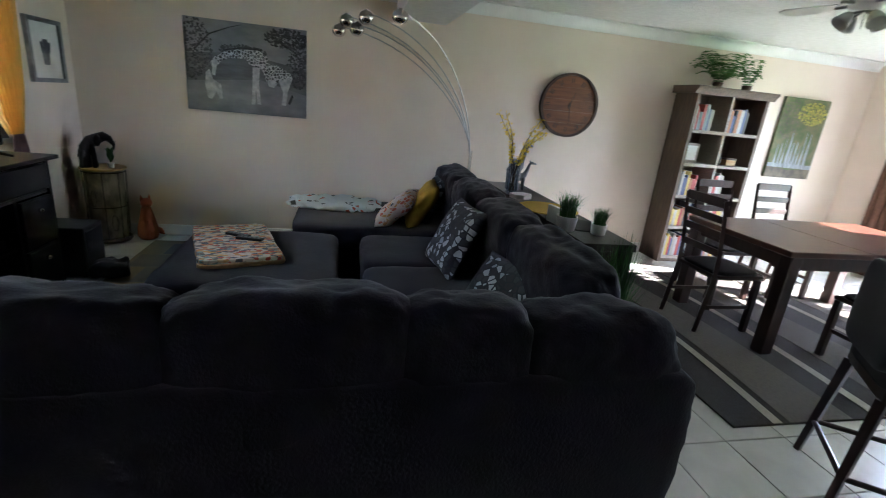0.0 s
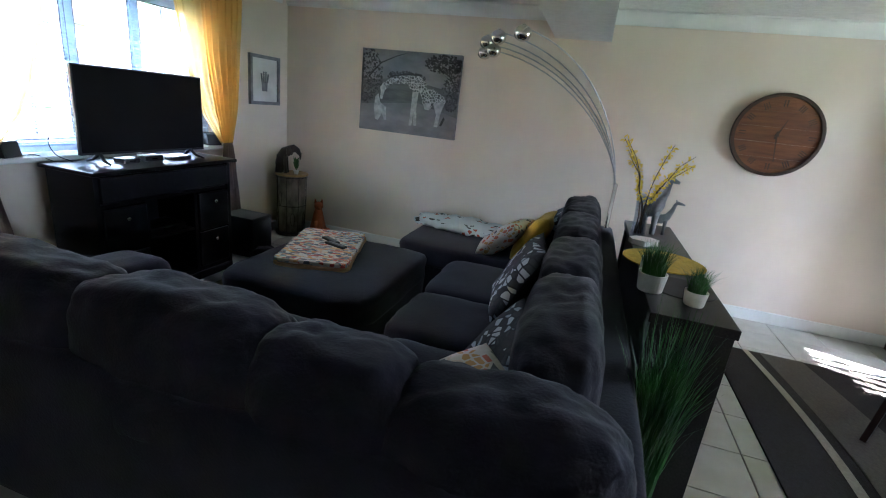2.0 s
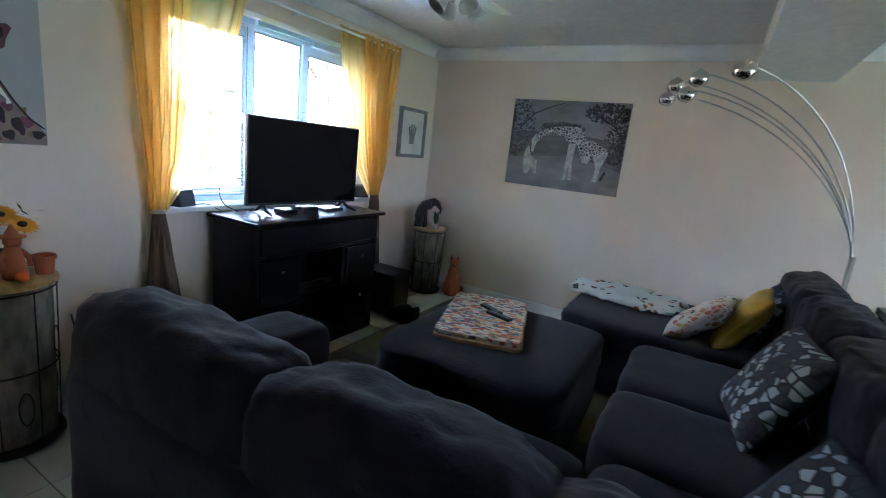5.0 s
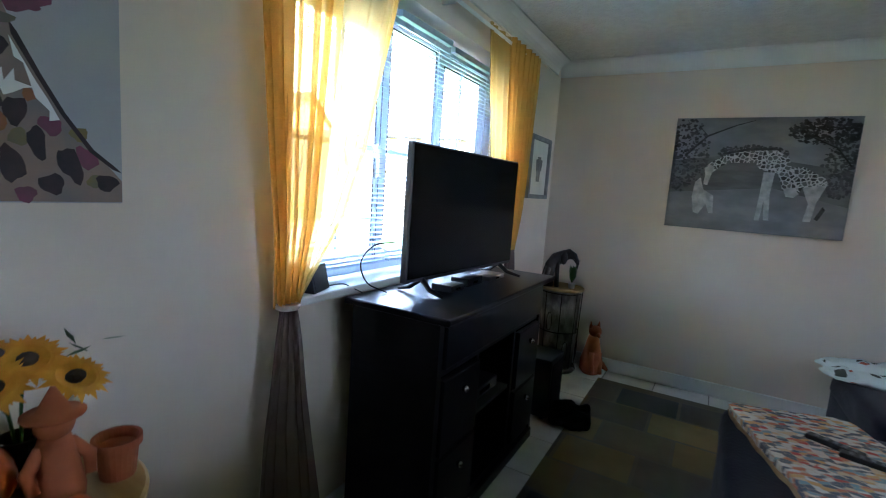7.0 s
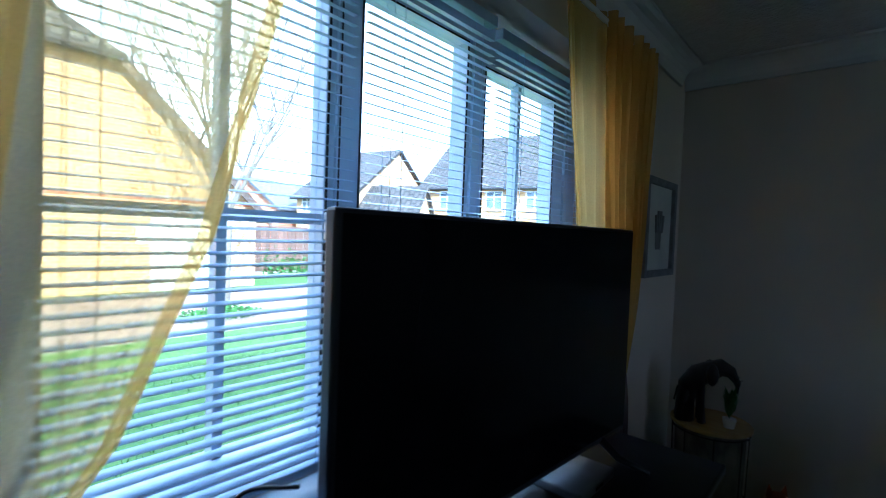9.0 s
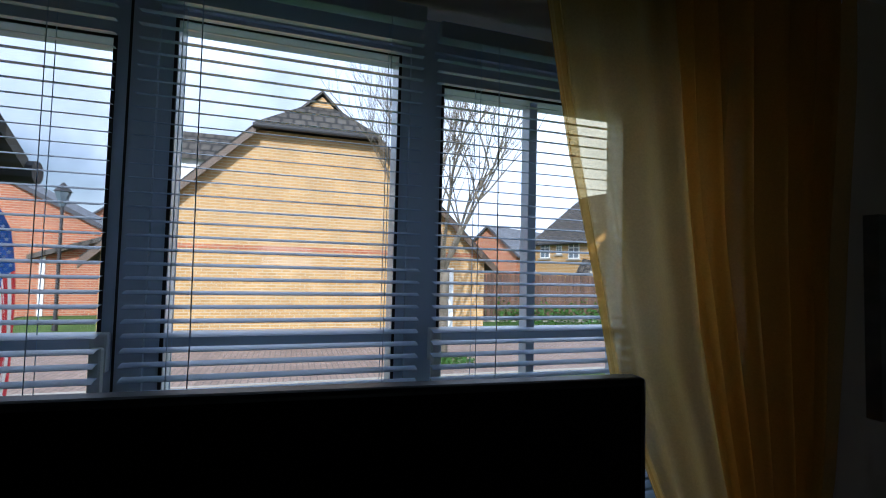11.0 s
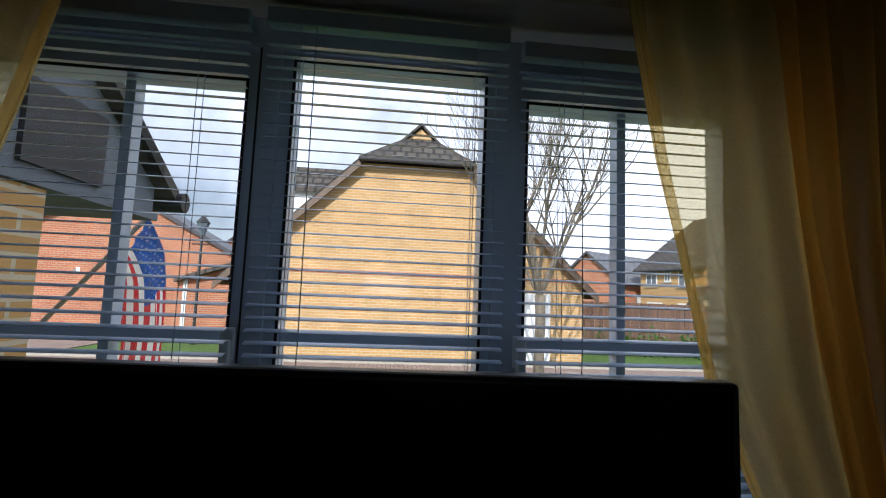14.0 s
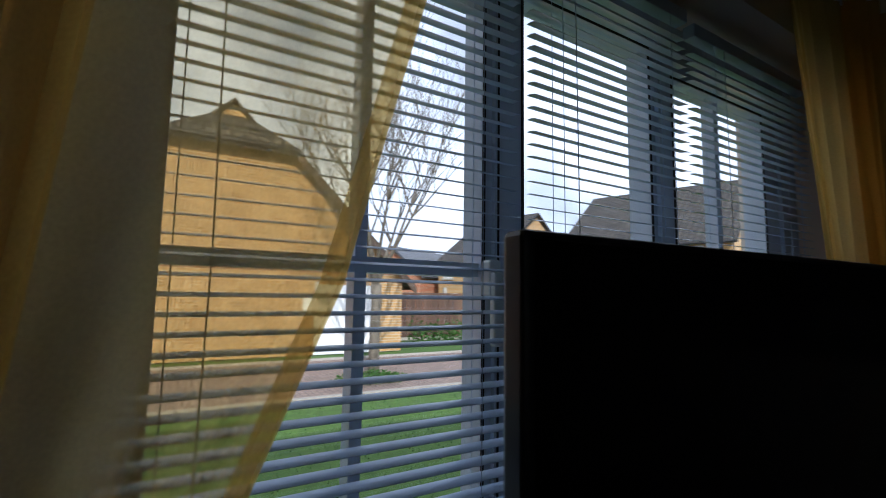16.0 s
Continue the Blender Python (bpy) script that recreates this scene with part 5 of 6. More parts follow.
# ---- ceiling fans ----
def fan(at, turn):
    f = thing("ceiling_fan", "white ceiling fan with a cluster of frosted light shades", "ceiling fan", at, turn, "ceiling fans")
    part("canopy", lathe([(0.06, 0), (0.06, -0.02), (0.03, -0.05), (0.012, -0.055)], n=24), "white_gloss", f, smooth=True)
    part("motor", lathe([(0.02, -0.05), (0.08, -0.06), (0.095, -0.08), (0.09, -0.12), (0.04, -0.135)], n=28), "white_gloss", f, smooth=True)
    for k in range(5):
        a = 2 * math.pi * k / 5
        c, s = math.cos(a), math.sin(a)

        def p(r, w, z):
            return (r * c - w * s, r * s + w * c, z)
        bm = bmesh.new()
        out = [(0.14, 0.045), (0.3, 0.06), (0.46, 0.062), (0.5, 0.04), (0.5, -0.04), (0.46, -0.062), (0.3, -0.06), (0.14, -0.045)]
        lo, hi = [bm.verts.new(p(r, w, -0.1 + w * 0.15)) for r, w in out], [bm.verts.new(p(r, w, -0.094 + w * 0.15)) for r, w in out]
        bm.faces.new(lo)
        bm.faces.new(hi)
        for i in range(8):
            bm.faces.new((lo[i], lo[(i + 1) % 8], hi[(i + 1) % 8], hi[i]))
        bl = part("blade", bm, "white_gloss", f)
        part("blade_iron", tube([p(0.08, 0, -0.1), p(0.17, 0, -0.104)], 0.01, 6), "steel", bl)
    for k in range(4):
        a = math.pi / 4 + math.pi / 2 * k
        c, s = math.cos(a), math.sin(a)
        part("light_arm", tube([(0, 0, -0.135), (0.05 * c, 0.05 * s, -0.15), (0.075 * c, 0.075 * s, -0.16)], 0.008, 6), "steel", f)
        bm = lathe([(0.018, 0), (0.03, -0.02), (0.045, -0.06), (0.052, -0.085), (0.048, -0.085), (0.028, -0.03)], n=18)
        m = Matrix.Translation((0.075 * c, 0.075 * s, -0.155)) @ Matrix.Rotation(radians(38), 4, Vector((s, -c, 0)))
        bm.transform(m)
        part("light_shade", bm, "paper", f, "frosted white glass shade", smooth=True)
    part("pull_chain", rod((0.03, 0, -0.13), (0.03, 0, -0.23), 0.0015, n=5), "steel", f)
    return f


fan((1.2, 2.72, 2.36), 12)
fan((5.3, 2.42, 2.36), 30)

# ---- dining end ----
bc = thing("bookcase", "tall brown wooden bookcase with eight cubbies, part full", "bookcase", (5.66, 4.12, 0))
BW, BD, BH = 0.86, 0.34, 1.78
part("side_panel", box(0, 0.035, 0, BD, 0, BH), "bookcase_wood", bc)
part("side_panel", box(BW - 0.035, BW, 0, BD, 0, BH), "bookcase_wood", bc)
part("back_panel", box(0.035, BW - 0.035, BD - 0.012, BD, 0, BH), "bookcase_wood", bc)
cor = part("cornice", prism([(-0.055, 0.075), (-0.055, 0.055), (-0.03, 0.03), (-0.012, 0.0), (BD, 0.0), (BD, 0.075)], "x", -0.05, BW + 0.05), "bookcase_wood", bc)
cor.matrix_basis = pose(0, 0, BH)
part("divider", box(BW / 2 - 0.014, BW / 2 + 0.014, 0.004, BD - 0.012, 0.06, BH), "bookcase_edge", bc)
SH = [0.06, 0.4, 0.74, 1.08, 1.42]
for z in SH:
    part("shelf", box(0.035, BW / 2 - 0.014, 0, BD - 0.012, z - 0.02, z + 0.012), "bookcase_edge", bc)
    part("shelf", box(BW / 2 + 0.014, BW - 0.035, 0, BD - 0.012, z - 0.02, z + 0.012), "bookcase_edge", bc)
part("plinth", box(0.035, BW - 0.035, 0.01, 0.03, 0, 0.04), "bookcase_wood", bc)
BOOKC = [(0.3, 0.28, 0.25), (0.08, 0.1, 0.2), (0.35, 0.06, 0.05), (0.55, 0.4, 0.1), (0.05, 0.05, 0.06), (0.25, 0.3, 0.32), (0.35, 0.15, 0.07), (0.38, 0.36, 0.33)]
for i, c in enumerate(BOOKC):
    surface("cover_%s" % "abcdefgh"[i], c, tuple(q * 0.85 for q in c), 0.5, scale=30)
rnd = random.Random(11)
for si, z in enumerate(SH):
    for side in (0, 1):
        x0 = 5.66 + (0.045 if side == 0 else BW / 2 + 0.024)
        x, end = x0, x0 + (0.2 if (si, side) in ((4, 0), (4, 1), (2, 0)) else 0.3 if si < 2 else 0.12 if (si, side) == (2, 1) else 0.0)
        while x < end:
            t, h = rnd.uniform(0.018, 0.038), rnd.uniform(0.17, 0.26)
            bo = thing("book", "upright book on a bookcase shelf", "book", (x + t / 2, 4.14, z + 0.012), group="books")
            part("cover", box(-t / 2, t / 2, 0, 0.15, 0, h, 0.002), "cover_%s" % rnd.choice("abcdefgh"), bo)
            part("page_block", box(-t / 2 + 0.003, t / 2 - 0.003, 0.004, 0.148, h, h + 0.001), "paper", bo)
            x += t + 0.002
pf = thing("framed_photo", "cream photo frame standing in the bookcase", "photo frame", (5.84, 4.26, 1.092))
part("frame", box(-0.1, 0.1, -0.012, 0.012, 0, 0.2, 0.004), "bookcase_edge", pf)
part("photo", box(-0.075, 0.075, -0.014, -0.0125, 0.025, 0.175), "paper", pf)
cb = thing("keepsake_box", "small wooden keepsake box in the bookcase", "box", (6.32, 4.24, 1.092))
part("body", box(-0.06, 0.06, -0.05, 0.05, 0, 0.06, 0.004), "pine", cb)
part("lid", box(-0.064, 0.064, -0.054, 0.054, 0.061, 0.078, 0.004), "bookcase_wood", cb)
for lab, x, z, r, h in (("dark carved ornament in the bookcase", 6.2, 1.092, 0.03, 0.12), ("dark red vase in the bookcase", 6.28, 0.752, 0.05, 0.18), ("small white jar in the bookcase", 6.0, 0.752, 0.03, 0.08)):
    solo("ornament", lathe([(r * 0.7, 0), (r, h * 0.3), (r * 0.8, h * 0.7), (r * 0.35, h * 0.85), (r * 0.5, h)], n=18), "dark_bronze" if "dark" in lab else "white_ceramic", lab, "ornament", (x, 4.24, z), 0, True)


def fern(at, n, le, seed, label):
    f = thing("fern", label, "plant", at, group="bookcase plants")
    part("pot", lathe([(0.04, 0), (0.05, 0.06), (0.045, 0.06), (0.04, 0.05)], n=20), "bookcase_wood", f)
    r3 = random.Random(seed)
    for k in range(n):
        a, l2, up = 2 * math.pi * k / n + r3.uniform(-0.2, 0.2), le * r3.uniform(0.6, 1.1), r3.uniform(0.06, 0.26)
        bm = bmesh.new()
        for i in range(11):
            s = i / 11
            q = Vector((l2 * s * math.cos(a), l2 * s * math.sin(a), 0.08 + up * math.sin(s * 2.6)))
            w = 0.08 * math.sin(math.pi * min(1, s + 0.15)) + 0.012
            sd2 = Vector((-math.sin(a), math.cos(a), 0))
            fw = Vector((math.cos(a), math.sin(a), 0)) * 0.026
            for sg in (-1, 1):
                bm.faces.new([bm.verts.new(q), bm.verts.new(q + sd2 * sg * w * 0.5 + fw * 1.1), bm.verts.new(q + sd2 * sg * w + fw - Vector((0, 0, 0.012))), bm.verts.new(q + sd2 * sg * w * 0.5 + fw * 0.2)])
        part("frond", bm, "fern_green", f)


fern((5.98, 4.28, 1.855), 34, 0.33, 3, "green fern spilling over the top of the bookcase")
fern((6.34, 4.28, 1.855), 10, 0.12, 4, "small leafy plant on top of the bookcase")

wf = thing("waterfall_canvas", "canvas print of a waterfall under green and golden trees", "canvas print", (7.07, 4.497, 0.985))
surface("wf_forest", (0.08, 0.12, 0.05), (0.16, 0.15, 0.08), 0.7, scale=14)
surface("wf_gold", (0.5, 0.4, 0.08), (0.25, 0.28, 0.06), 0.7, scale=24)
surface("wf_water", (0.36, 0.4, 0.46), (0.14, 0.15, 0.17), 0.6, scale=9, stretch=(6, 1, 0.6))
surface("wf_rock", (0.1, 0.09, 0.08), (0.2, 0.17, 0.13), 0.8, scale=14)
part("canvas", box(0, 0.63, -0.035, 0, 0, 0.9, 0.004), "wf_forest", wf)
rw = random.Random(4)
for k in range(9):
    x, w, zt = 0.07 + 0.052 * k, rw.uniform(0.014, 0.036), rw.uniform(0.36, 0.56)
    part("print_fall", prism([(x - 0.006, 0.16), (x + w + 0.008, 0.16), (x + w * 0.9, zt * 0.7), (x + w * 0.6, zt), (x + w * 0.25, zt), (x + w * 0.1, zt * 0.65)], "y", -0.0362, -0.0352), "wf_water", wf)
pw, ph = 0.63, 0.9
part("print_foliage", leafy(0.42, 0.74, 0.2, 0.13, 420, -0.037, 8), "wf_gold", wf)
part("print_foliage", leafy(0.14, 0.66, 0.14, 0.22, 300, -0.0368, 9), "wf_rock", wf)
part("print_foliage", leafy(0.3, 0.55, 0.28, 0.06, 220, -0.0372, 10), "wf_forest", wf)
part("print_rock", prism([(0, 0), (0.63, 0), (0.63, 0.12), (0.3, 0.09), (0, 0.14)], "y", -0.0362, -0.0352), "wf_rock", wf)
part("print_pool", prism([(0, 0.12), (0.63, 0.11), (0.63, 0.16), (0, 0.165)], "y", -0.0366, -0.0363), "wf_water", wf)

dtb = thing("dining_table", "reddish brown polished wooden dining table with square legs", "table", (5.92, 2.62, 0))
part("tabletop", box(-0.88, 0.88, -0.48, 0.48, 0.72, 0.76, 0.008), "dining_wood", dtb)
part("leaf_inset", box(-0.2, 0.2, -0.475, 0.475, 0.76, 0.7615), "dining_wood", dtb)
for y in (-0.42, 0.42):
    part("apron", box(-0.8, 0.8, y - 0.012, y + 0.012, 0.62, 0.72), "dark_chair_wood", dtb)
for x in (-0.8, 0.8):
    part("apron", box(x - 0.012, x + 0.012, -0.4, 0.4, 0.62, 0.72), "dark_chair_wood", dtb)
    for y in (-0.42, 0.42):
        part("leg", box(x - 0.045, x + 0.045, y - 0.045, y + 0.045, 0, 0.719, 0.006), "dark_chair_wood", dtb)

ch = thing("dining_chair", "dark wooden ladder back dining chair at the table", "chair", (5.05, 2.68, 0), -90, "dining chairs")
part("seat", box(-0.21, 0.21, -0.2, 0.22, 0.43, 0.46, 0.008), "dark_chair_wood", ch)
part("seat_pad", soft((0, 0.01, 0.468), (0.4, 0.4, 0.035), 8, 5), "leather", ch, smooth=True)
for x in (-0.19, 0.19):
    part("back_leg", tube([(x, -0.24, 0), (x, -0.19, 0.42), (x, -0.2, 0.6), (x, -0.27, 1.0)], [0.02, 0.022, 0.02, 0.017], 4), "dark_chair_wood", ch)
    part("front_leg", box(x - 0.02, x + 0.02, 0.17, 0.21, 0, 0.43, 0.003), "dark_chair_wood", ch)
    part("stretcher", box(x - 0.008, x + 0.008, -0.2, 0.18, 0.2, 0.225), "dark_chair_wood", ch)
for z, yy in ((0.62, -0.205), (0.75, -0.227), (0.86, -0.246), (0.97, -0.265)):
    part("back_slat", box(-0.185, 0.185, yy - 0.009, yy + 0.009, z - 0.025, z + (0.04 if z > 0.9 else 0.025), 0.003), "dark_chair_wood", ch)
for at in ((5.62, 3.28, 0, 0, 0, 180), (6.3, 3.3, 0, 0, 0, 180), (5.75, 1.95, 0, 0, 0, 0), (7.05, 2.6, 0, 0, 0, 90)):
    copy_thing(ch, pose(*at))

st = thing("counter_stool", "dark wooden counter stool with black leather back and seat", "stool", (4.52, 1.0, 0), -127)
part("seat", soft((0, 0, 0.62), (0.44, 0.44, 0.1), 10, 6), "leather", st, smooth=True)
part("seat_rail", box(-0.2, 0.2, -0.2, 0.2, 0.53, 0.585, 0.005), "dark_chair_wood", st)
part("backrest", soft((0, -0.215, 0.83), (0.44, 0.08, 0.38), 10, 6), "leather", st, smooth=True)
for x in (-0.18, 0.18):
    for y in (-0.19, 0.19):
        part("leg", tube([(x * 1.22, y * 1.25, 0), (x, y, 0.54)], [0.018, 0.026], 4), "dark_chair_wood", st)
    part("foot_rail", rod((x * 1.15, -0.22, 0.18), (x * 1.15, 0.22, 0.18), 0.012), "dark_chair_wood", st)
for y in (-0.22, 0.22):
    part("foot_rail", rod((-0.205, y, 0.18), (0.205, y, 0.18), 0.012), "dark_chair_wood", st)
ptable = thing("papers", "sheet of white paper lying on the stool", "paper", (4.55, 0.98, 0.672), 30)
part("sheet", box(-0.105, 0.105, -0.148, 0.148, 0, 0.0015), "paper", ptable)

rug = thing("dining_rug", "brown rug with curved beige and taupe bands", "rug", (0, 0, 0))
surface("rug_brown", (0.036, 0.026, 0.02), (0.026, 0.018, 0.013), 0.95, scale=60, bump=0.6, bscale=300)
surface("rug_taupe", (0.13, 0.107, 0.082), (0.1, 0.082, 0.062), 0.95, scale=60, bump=0.6, bscale=300)
surface("rug_cream", (0.42, 0.36, 0.28), (0.34, 0.29, 0.23), 0.95, scale=60, bump=0.6, bscale=300)
RX0, RX1, RY0, RY1 = 4.24, 6.95, 1.48, 3.78
part("weave", box(RX0, RX1, RY0, RY1, 0.0, 0.012, 0.003), "rug_brown", rug)


def band(off, w, material, lift):
    lo, hi = [], []
    for i in range(25):
        s = i / 24
        y = RY0 + 0.004 + (RY1 - RY0 - 0.008) * s
        x = RX0 + off + 0.09 * math.sin(math.pi * s) - 0.03 * s
        if x > RX1 - w:
            continue
        lo.append((x, y))
        hi.append((x + w * (1 - 0.35 * s), y))
    part("band", prism(lo + hi[::-1], "z", 0.0122, 0.0122 + lift), material, rug)


band(0.25, 0.06, "rug_cream", 0.002)
band(0.36, 0.42, "rug_taupe", 0.0022)
band(0.95, 0.07, "rug_cream", 0.002)
band(1.2, 0.45, "rug_taupe", 0.0022)
band(1.85, 0.08, "rug_cream", 0.002)
band(2.1, 0.4, "rug_taupe", 0.0022)
lr = thing("living_rug", "flat rug with a grey and ochre slate patchwork pattern", "rug", (0, 0, 0))
part("weave", box(0.58, 2.95, 1.95, 4.28, 0.0, 0.009, 0.003), "slate_rug", lr)
bcu = thing("door_curtain", "long brown curtain beside the garden door", "curtain", (XR - 0.1, 3.72, 0))
for k in range(6):
    part("fold", tube([(0.01 * (k % 2), -0.14 + 0.075 * k, 2.2), (0.02 * (k % 2), -0.14 + 0.078 * k, 1.2), (0.015 * (k % 2), -0.15 + 0.082 * k, 0.015)], [0.036, 0.042, 0.045], 10), "brown_curtain", bcu, smooth=True)
part("pole", rod((0, -1.9, 2.22), (0, 0.45, 2.22), 0.012), "dark_wire", bcu)
gd = thing("garden_door", "white framed glazed garden door", "door", (XR + 0.15, 2.55, 0), kind="structure")
for y in (-0.505, 0.505):
    part("stile", box(-0.03, 0.03, y - 0.045, y + 0.045, 0, 2.08), "upvc_sky_tint", gd)
part("rail", box(-0.03, 0.03, -0.46, 0.46, 2.0, 2.08), "upvc_sky_tint", gd)
part("threshold", box(-0.03, 0.03, -0.46, 0.46, 0, 0.06), "upvc_sky_tint", gd)

# ---- outside, by the living room window ----
GZ = -0.12
b = box(-400, 400, -400, 400, GZ - 0.3, GZ - 0.02)
tagged(part("ground", b, "lawn"), "mown green lawn", kind="structure")
tagged(part("road", box(-10.4, -6.5, -60, 60, GZ - 0.02, GZ + 0.004), "paver"), "brown block paved lane", kind="structure")
tagged(part("road_branch", box(-30, -10.4, -14, -5.2, GZ - 0.02, GZ + 0.002), "paver"), "brown block paved drive", kind="structure")
for x in (-6.45, -10.45):
    tagged(part("kerb", box(x - 0.05, x + 0.05, -60, 60, GZ - 0.02, GZ + 0.05), "concrete"), "pale concrete kerb", kind="structure")
# blades near the window
rg = random.Random(8)
bm = bmesh.new()
for _ in range(9000):
    x, y = -0.6 - 5.6 * rg.random(), rg.uniform(-2, 12)
    a, h = rg.uniform(0, 6.28), rg.uniform(0.02, 0.05)
    dx, dy = math.cos(a) * 0.006, math.sin(a) * 0.006
    bm.faces.new([bm.verts.new((x - dx, y - dy, GZ - 0.02)), bm.verts.new((x + dx, y + dy, GZ - 0.02)), bm.verts.new((x + rg.uniform(-0.02, 0.02), y + rg.uniform(-0.02, 0.02), GZ - 0.02 + h))])
tagged(part("grass", bm, "leaf"), "short green grass of the front lawn", "grass", kind="stuff")


def window_far(parent, x, y, z, w, h, axis="x", sgn=1):
    """A white casement standing slightly proud of a wall that faces along the axis."""
    def bb(a0, a1, z0, z1, d0, d1):
        return box(x + sgn * d0, x + sgn * d1, y + a0, y + a1, z + z0, z + z1) if axis == "x" else box(x + a0, x + a1, y + sgn * d0, y + sgn * d1, z + z0, z + z1)
    wn2 = part("window", bb(-w / 2, w / 2, 0, h, -0.02, 0.03), "white_door", parent, "white framed window")
    k = 2 if w < 1.2 else 3
    for i in range(k):
        a0 = -w / 2 + 0.06 + i * (w - 0.06) / k
        for z0, z1 in ((0.06, h * 0.64), (h * 0.64 + 0.05, h - 0.06)):
            part("pane", bb(a0, a0 + (w - 0.06) / k - 0.06, z0, z1, 0.03, 0.034), "far_glass", wn2)
    part("sill", bb(-w / 2 - 0.08, w / 2 + 0.08, -0.08, 0, -0.02, 0.08), "concrete", wn2)


def slab(pts, t, bm=None):
    """A roof plane through four corners, t thick, downwards."""
    bm = bm or bmesh.new()
    hi = [bm.verts.new(p) for p in pts]
    lo = [bm.verts.new((p[0], p[1], p[2] - t)) for p in pts]
    k = len(pts)
    bm.faces.new(hi)
    bm.faces.new(lo)
    for i in range(k):
        bm.faces.new((hi[i], hi[(i + 1) % k], lo[(i + 1) % k], lo[i]))
    return bm


# gable ended house across the lane
HX = -11.5
ho = thing("gable_house", "yellow brick house end with half hipped tiled roof and white door", "house", (HX, 3.3, GZ))
EL, ER, ZE, ZT = -4.75, 4.55, 2.05, 5.1
part("wall", prism([(EL, 0), (ER, 0), (ER, ZE), (1.35, ZT), (-1.6, ZT), (EL, ZE)], "x", -8, 0), "yellow_brick", ho)
part("brick_band", box(0.0, 0.015, EL, ER, 2.12, 2.22), "red_brick", ho, "course of red bricks")
AP = 6.25
cy = -0.05
part("roof_slope", slab([(0.25, EL - 0.3, ZE - 0.2), (0.25, -1.62, ZT + 0.12), (-1.6, cy, AP), (-8, cy, AP), (-8, EL - 0.3, ZE - 0.2)], 0.14), "roof_tile", ho)
part("roof_slope", slab([(0.25, ER + 0.3, ZE - 0.2), (0.25, 1.37, ZT + 0.12), (-1.6, cy, AP), (-8, cy, AP), (-8, ER + 0.3, ZE - 0.2)], 0.14), "roof_tile", ho)
part("roof_hip", slab([(0.32, -1.66, ZT + 0.1), (0.32, 1.41, ZT + 0.1), (-0.75, 0.35, AP - 0.12), (-0.75, -0.45, AP - 0.12)], 0.12), "roof_tile", ho)
part("gablet", prism([(-0.5, AP - 0.25), (0.4, AP - 0.25), (cy, AP + 0.16)], "x", -1.2, -0.72), "yellow_brick", ho)
part("gablet_roof", slab([(-0.6, -0.62, AP - 0.26), (-0.6, cy, AP + 0.3), (-1.7, cy, AP + 0.3), (-1.7, -0.62, AP - 0.26)], 0.08), "roof_tile", ho)
part("gablet_roof", slab([(-0.6, 0.52, AP - 0.26), (-0.6, cy, AP + 0.3), (-1.7, cy, AP + 0.3), (-1.7, 0.52, AP - 0.26)], 0.08), "roof_tile", ho)
part("gutter", rod((0.36, -1.68, ZT + 0.02), (0.36, 1.43, ZT + 0.02), 0.06), "dark_board", ho, "black gutter")
part("verge_board", slab([(0.3, EL - 0.32, ZE - 0.27), (0.3, -1.62, ZT + 0.04), (0.24, -1.62, ZT + 0.04), (0.24, EL - 0.32, ZE - 0.27)], 0.2), "bookcase_wood", ho)
part("verge_board", slab([(0.3, ER + 0.32, ZE - 0.27), (0.3, 1.37, ZT + 0.04), (0.24, 1.37, ZT + 0.04), (0.24, ER + 0.32, ZE - 0.27)], 0.2), "bookcase_wood", ho)
gdo = part("garage_door", box(0.0, 0.05, 2.15, 3.62, 0.0, 1.8, 0.01), "white_door", ho, "plain white door")
part("door_frame", box(0.0, 0.04, 2.05, 2.145, 0, 1.88), "white_door", gdo)
part("side_light", box(0.0, 0.03, 1.75, 2.04, 1.1, 1.5), "white_door", ho, "small white window")
dm = part("dormer", box(-4.6, -2.2, -4.4, -1.6, 3.6, 4.75), "white_door", ho, "white clad dormer")
part("dormer_roof", slab([(-2.0, -4.7, 4.75), (-2.0, -1.2, 4.75), (-3.0, -1.2, 5.65), (-3.0, -4.5, 5.65)], 0.1), "roof_tile", dm)

# bare young tree on the lawn edge
tr = thing("bare_tree", "young bare deciduous tree with mottled bark", "tree", (-7.6, 5.38, GZ))
rt = random.Random(21)
part("trunk", tube([(0, 0, -0.05), (0.02, 0.0, 0.7), (0.0, 0.02, 1.3), (0.02, 0.0, 1.75)], [0.11, 0.095, 0.09, 0.1], 12), "bark", tr, smooth=True)
twigs = bmesh.new()


def limb(p, d, le, r, depth, bm):
    pts, q = [p], p
    for i in range(4):
        d = (d + Vector((rt.uniform(-0.13, 0.13), rt.uniform(-0.13, 0.13), 0.06))).normalized()
        q = q + d * le / 4
        pts.append(q)
    tube(pts, [r * (1 - 0.17 * i) for i in range(5)], 6 if depth < 2 else 4, bm)
    if depth < 4:
        for k in range(4 if depth < 2 else 3):
            s = pts[rt.randint(2, 4)]
            nd = (d + Vector((rt.uniform(-0.75, 0.75), rt.uniform(-0.75, 0.75), rt.uniform(0.0, 0.5)))).normalized()
            limb(s, nd, le * rt.uniform(0.55, 0.78), r * 0.5, depth + 1, bm if depth < 1 else twigs)


